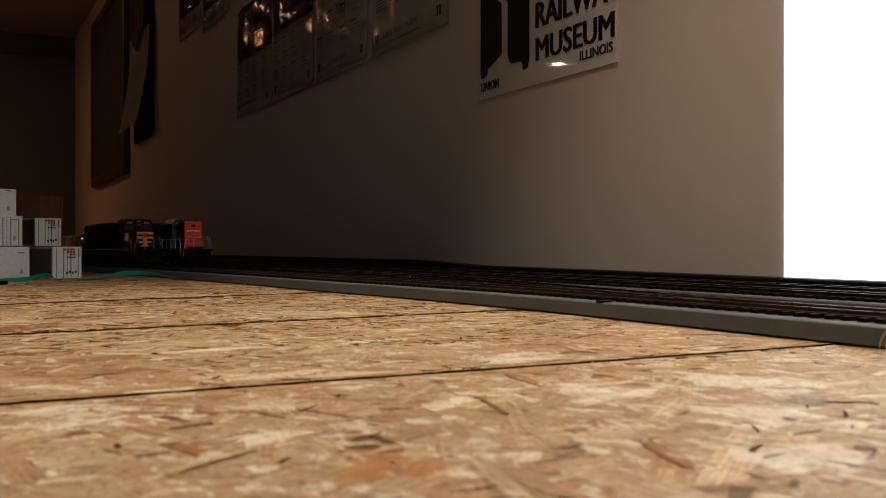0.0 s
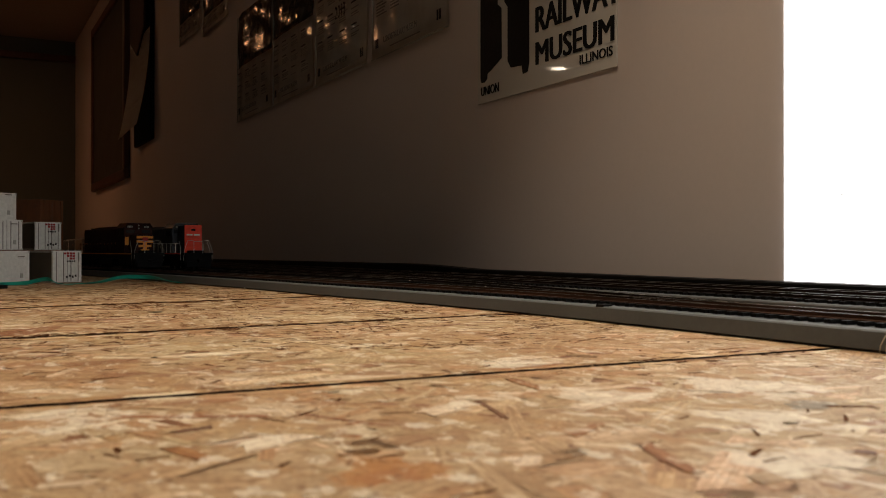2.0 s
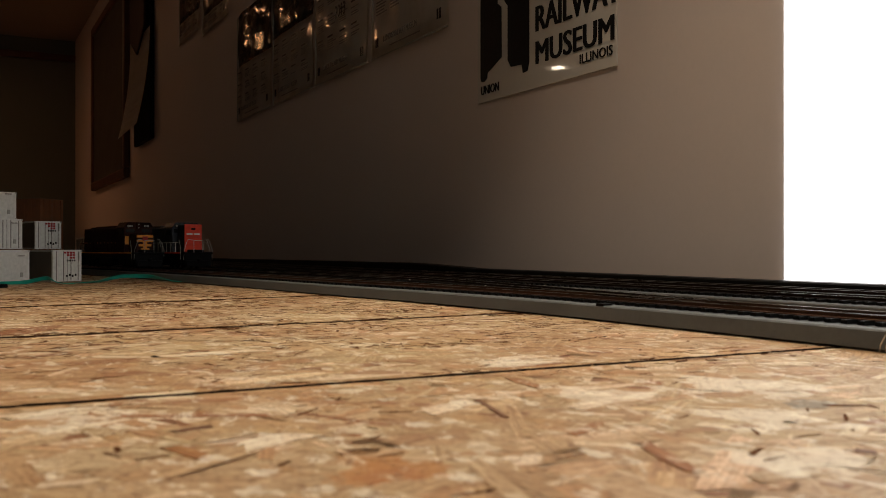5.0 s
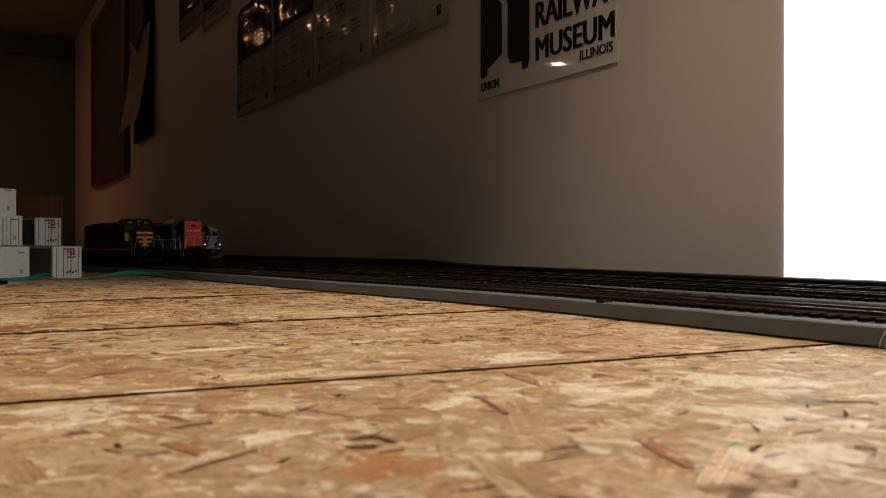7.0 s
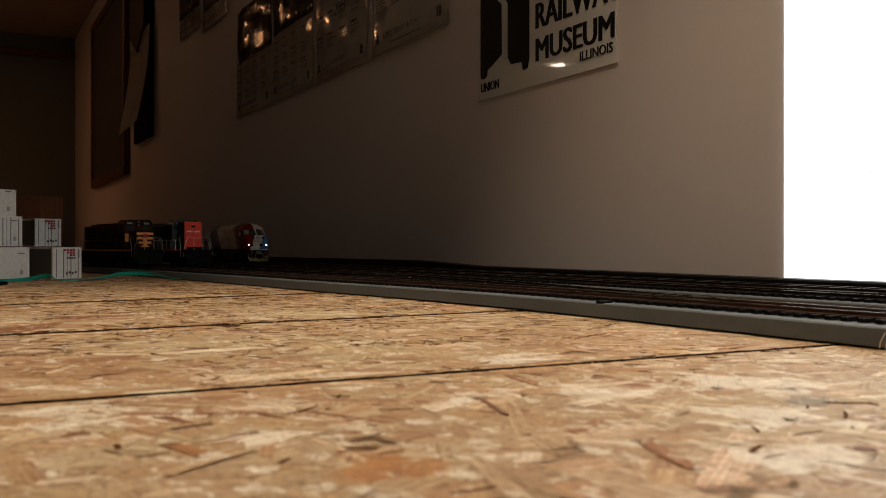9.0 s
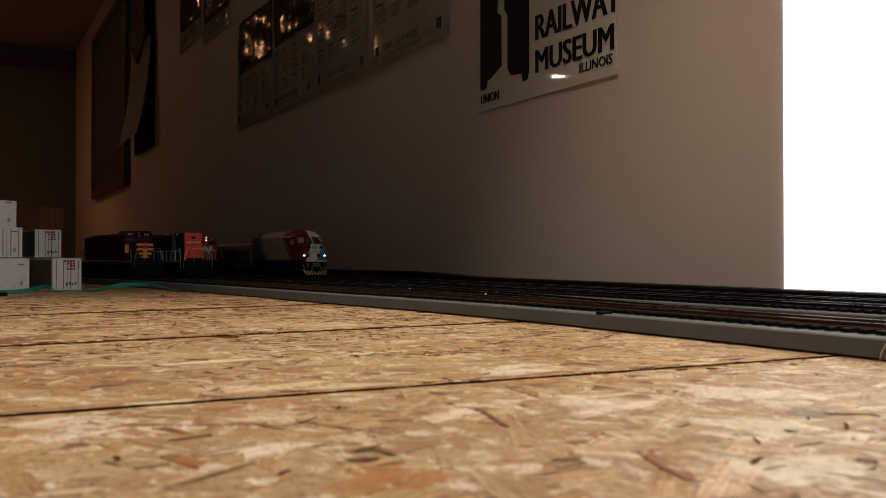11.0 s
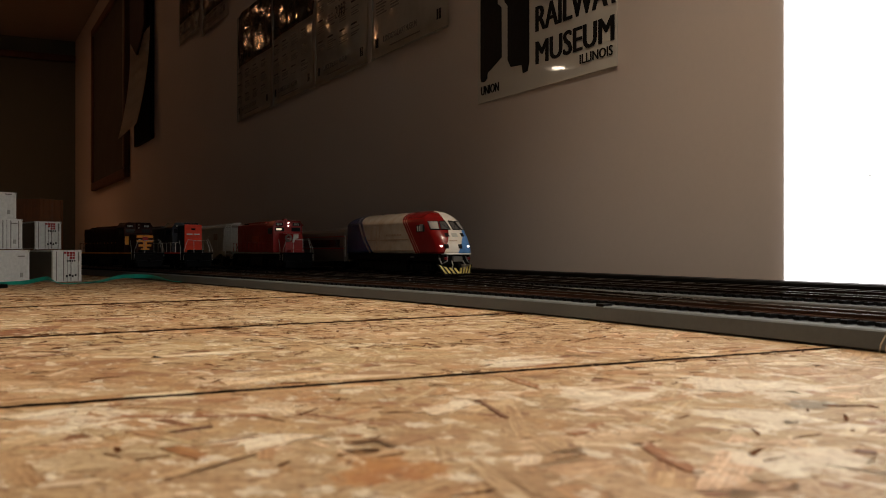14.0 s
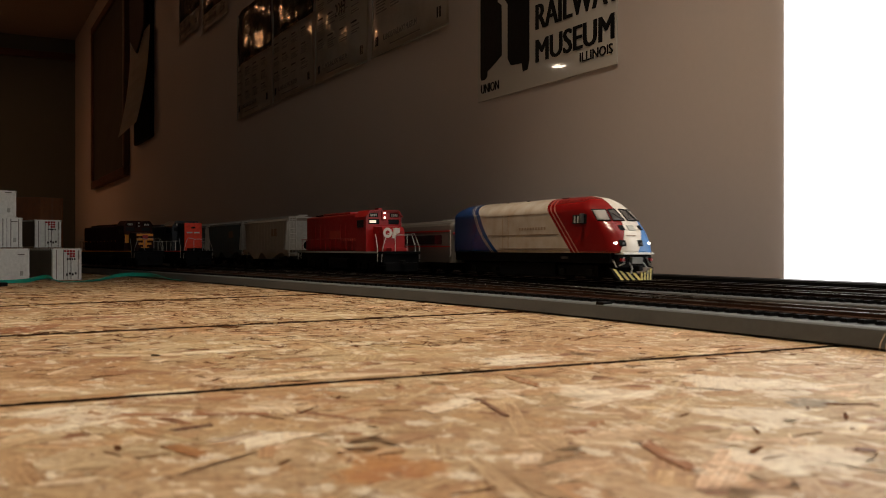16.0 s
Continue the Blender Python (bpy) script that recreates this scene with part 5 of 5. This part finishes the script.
# ---- calendars ----
def picture_material():
    m, ns, ls, b = shader("dark_photo_print", 0.14)
    n = node(ns, "ShaderNodeTexNoise", Scale=28.0, Detail=6.0)
    ls.new(coords(ns, ls, (1, 1, 1.6)), n.inputs["Vector"])
    ls.new(ramp(ns, ls, n.outputs[0], [(0.35, (0.02, 0.016, 0.012)), (0.55, (0.10, 0.07, 0.045)), (0.75, (0.24, 0.2, 0.15))]), b.inputs["Base Color"])
    w = node(ns, "ShaderNodeTexNoise", Scale=1.0, Detail=2.0)
    ls.new(coords(ns, ls, (9, 1, 12), 0), w.inputs["Vector"])
    bump(ns, ls, b, w.outputs[0], 0.8, 0.008)
    return m


def page_material():
    m, ns, ls, b = shader("laminated_page", 0.13, 0, (0.48, 0.45, 0.40))
    n = node(ns, "ShaderNodeTexNoise", Scale=40.0, Detail=5.0)
    ls.new(coords(ns, ls), n.inputs["Vector"])
    ls.new(ramp(ns, ls, n.outputs[0], [(0.3, (0.68, 0.62, 0.55)), (0.7, (0.80, 0.74, 0.66))]), b.inputs["Base Color"])
    w = node(ns, "ShaderNodeTexNoise", Scale=1.0, Detail=1.0)
    ls.new(coords(ns, ls, (8, 1, 9)), w.inputs["Vector"])
    bump(ns, ls, b, w.outputs[0], 0.5, 0.004)
    return m


PHOTO, PAGE = picture_material(), page_material()


def poster(label, x0, x1, z0, split_z, z1, seed, year=""):
    t = thing("wall_calendar", label, "calendar", group="calendars on the wall")
    rng = random.Random(seed)
    f = WALL_Y - 0.0022

    w = x1 - x0

    def bulge(x):
        """How far the stiff sheet stands off the wall, steepest near one edge."""
        u = (x - x0) / w
        return 0.0040 * min(1.0, max(0.0, u) / 0.20) ** 0.85 * (1 - 0.7 * u * u) + 0.0007 * math.sin(u * 17 + seed)

    def sheet(c, d):
        bm = bmesh.new()
        grid = [[bm.verts.new((x0 + w * i / 28, f - bulge(x0 + w * i / 28) - 0.0010 * math.sin(j * 0.8 + seed + i * 0.2), c + (d - c) * j / 10)) for i in range(29)] for j in range(11)]
        for j in range(10):
            for i in range(28):
                bm.faces.new((grid[j][i], grid[j][i + 1], grid[j + 1][i + 1], grid[j + 1][i]))
        bmesh.ops.solidify(bm, geom=bm.faces[:], thickness=0.0006)
        return bm

    part("page", sheet(z0, split_z), PAGE, t, "printed calendar page", True)
    part("photo", sheet(split_z + 0.001, z1), PHOTO, t, "dark glossy photograph", True)
    part("laminate_edge", boxed(x0 - 0.0004, x0 + 0.0010, f - 0.0016, f + 0.0004, z0, z1), GREYP, t, "pale laminate rim")
    part("laminate_edge", boxed(x0, x1, f - 0.0030, f - 0.0016, z0 - 0.0004, z0 + 0.0012), GREYP, t)

    def ink(a, b, c, d, material):
        g = f - max(bulge(a), bulge(b)) - 0.0016
        part("print_block", boxed(a, b, g, g + 0.0003, c, d), material, t)

    tall = split_z - z0
    for col in range(4):
        for row in range(3):
            a, b = x0 + w * (0.10 + 0.215 * col), z0 + tall * (0.30 + 0.22 * row)
            ink(a, a + w * 0.10, b + tall * 0.125, b + tall * 0.142, PRINT)
            for line in range(5):
                if rng.random() < 0.85:
                    ink(a, a + w * rng.uniform(0.10, 0.16), b + tall * 0.022 * line, b + tall * (0.022 * line + 0.010), GREYPRINT)
    for a in (x0 + w * 0.08, x1 - w * 0.12):
        for k in (0, 0.026):
            ink(a + w * k, a + w * (k + 0.019), z0 + 0.0125, z0 + 0.0245, PRINT)
    g = f - 0.0064
    lettering("ILLINOIS RAILWAY MUSEUM", 0.0110, GREYPRINT, pose(x0 + w * 0.22, g, z0 + 0.0150) @ upright, t, 0.0002, wide=0.70)
    ink(x0 + w * 0.3, x0 + w * 0.7, z0 + 0.007, z0 + 0.0085, GREYPRINT)
    if year:
        lettering(year, 0.026, PRINT, pose(x0 + w * 0.47, g - 0.0003, 0.364) @ upright, t, 0.0002, wide=0.8)
    return t


poster("laminated wall calendar beside the museum sign", -1.127, -0.912, 0.283, 0.46, 0.58, 1)
poster("laminated wall calendar dated 2013", -1.345, -1.141, 0.283, 0.425, 0.57, 2, "2013")
poster("laminated wall calendar with a dark photograph", -1.560, -1.352, 0.283, 0.395, 0.50, 3)
poster("laminated wall calendar with a dark photograph, end of the row", -1.790, -1.566, 0.283, 0.385, 0.487, 4)
poster("laminated wall calendar hung higher than the others", -2.08, -1.86, 0.510, 0.545, 0.72, 5)
poster("laminated wall calendar hung high and apart", -2.32, -2.11, 0.535, 0.58, 0.74, 6)

# ---- pinboard, hanging page and dark folder ----
pin = thing("pinboard", "dark pinboard in a thin wooden frame on the wall", "pinboard")
PX0, PX1, PZ0, PZ1 = -3.88, -3.07, 0.265, 0.90
part("panel", boxed(PX0 + 0.01, PX1 - 0.01, WALL_Y - 0.012, WALL_Y, PZ0 + 0.01, PZ1 - 0.01), BOARD, pin)
for a in ((PX0, PX1, PZ0, PZ0 + 0.03), (PX0, PX1, PZ1 - 0.03, PZ1), (PX0, PX0 + 0.03, PZ0 + 0.03, PZ1 - 0.03), (PX1 - 0.03, PX1, PZ0 + 0.03, PZ1 - 0.03)):
    part("frame_bar", boxed(a[0], a[1], WALL_Y - 0.02, WALL_Y, a[2], a[3], bevel=0.004), WOODTRIM, pin, "dark wooden frame bar")

folder = thing("hanging_folder", "black folder hanging on the wall with a curled white page", "folder")
part("cover", boxed(-2.93, -2.66, WALL_Y - 0.012, WALL_Y, 0.345, 0.86, bevel=0.003), BLACK, folder, "black cover")
bm = bmesh.new()
cols = []
for j in range(15):
    s = j / 14
    z = 0.64 - 0.27 * s
    out = 0.022 + 0.032 * s * s
    cols.append([bm.verts.new((-2.93 + 0.30 * i - 0.02 * s, WALL_Y - out + 0.004 * i, z + 0.012 * i)) for i in (0, 1)])
for a, b in zip(cols, cols[1:]):
    bm.faces.new((a[0], a[1], b[1], b[0]))
bmesh.ops.solidify(bm, geom=bm.faces[:], thickness=0.001)
part("curled_page", bm, PAPER, folder, "white page curling away from the wall", True)
part("red_flap", prism([(-2.92, 0.86), (-2.68, 0.86), (-2.68, 0.66), (-2.80, 0.60), (-2.92, 0.66)], WALL_Y - 0.026, WALL_Y - 0.021), MAROON, folder, "dark red flap")

# ---- crumbs on the tracks and the board ----
for k, (px, py, ahead, z, r) in enumerate(((859, 508, 0.70, 0, 0.0006), (918, 506, 0.72, 0, 0.0007), (881, 505, 0.72, 0, 0.0005), (1019, 513, 0.62, 0, 0.0006), (1172, 502, 0.6, 0, 0.0006), (725, 497, 0.85, 0, 0.0006), (1130, 523, 0.5, 0, 0.0005), (434, 511, 0.79, 1, 0.0012), (1340, 503, 0.6, 0, 0.0005))):
    hgt = 0.0 if z else FOAM_Z + 0.0016
    dd = (0.033 - hgt) * FOCAL / (py - 443)
    gx, gy = box_at(px, dd)
    bm = bmesh.new()
    bmesh.ops.create_icosphere(bm, subdivisions=1, radius=r)
    for v in bm.verts:
        v.co = v.co * (1 + 0.3 * math.sin(v.co.x * 9000 + k)) + Vector((gx, gy, hgt + r * 0.8))
    tagged(part("crumb", bm, CRUMB), "tiny pale crumb of foam lying loose", "crumb", "loose crumbs")


notch = thing("tie_stub", "broken black tie end poking over the foam edge", "track piece", pose(-0.342, 0.2615, FOAM_Z, 0, 0, 4))
part("stub", boxed(-0.0030, 0.0022, -0.0006, 0.0050, -0.0004, 0.0010, bevel=0.0003), TIE, notch)
fluff = thing("foam_fluff", "pale torn thread at the foam edge", "thread")
for k in range(4):
    fx = -0.1955 + 0.0022 * k
    part("thread", tube([(fx, 0.2590, 0.0008), (fx + 0.001, 0.2580, 0.0030), (fx + 0.0022, 0.2588, 0.0062 - 0.0012 * k)], 0.0002, 5), CRUMB, fluff)


# ---- everything that runs ----
def motions():
    nose = [(0, -2.48), (4.0, -1.965), (6.5, -1.63), (7, -1.565), (7.5, -1.497), (8, -1.430), (8.5, -1.365), (9, -1.301), (11.5, -1.003), (12, -0.944), (12.5, -0.886), (13, -0.827), (13.5, -0.766),
            (14, -0.706), (14.5, -0.646), (15, -0.587), (15.5, -0.526), (16, -0.467)]
    for vehicle, back in ((streamliner, 0.0), (coaches[0], 0.219), (coaches[1], 0.470)):
        walk(vehicle, [(t, pose(x - back, MAIN_C, RAIL_Z)) for t, x in nose])
    lead = [(0, -2.825), (6, -2.035), (11.5, -1.308), (12, -1.242), (12.5, -1.178), (13, -1.116), (13.5, -1.049), (14, -0.983), (14.5, -0.917), (15, -0.850), (15.5, -0.783), (16, -0.716)]
    for vehicle, back in ((freight, 0.0), (hoppers[0], 0.2515), (hoppers[1], 0.4375), (hoppers[2], 0.6235)):
        walk(vehicle, [(t, pose(x - back + 0.0060, MAIN_B, RAIL_Z)) for t, x in lead])


motions()
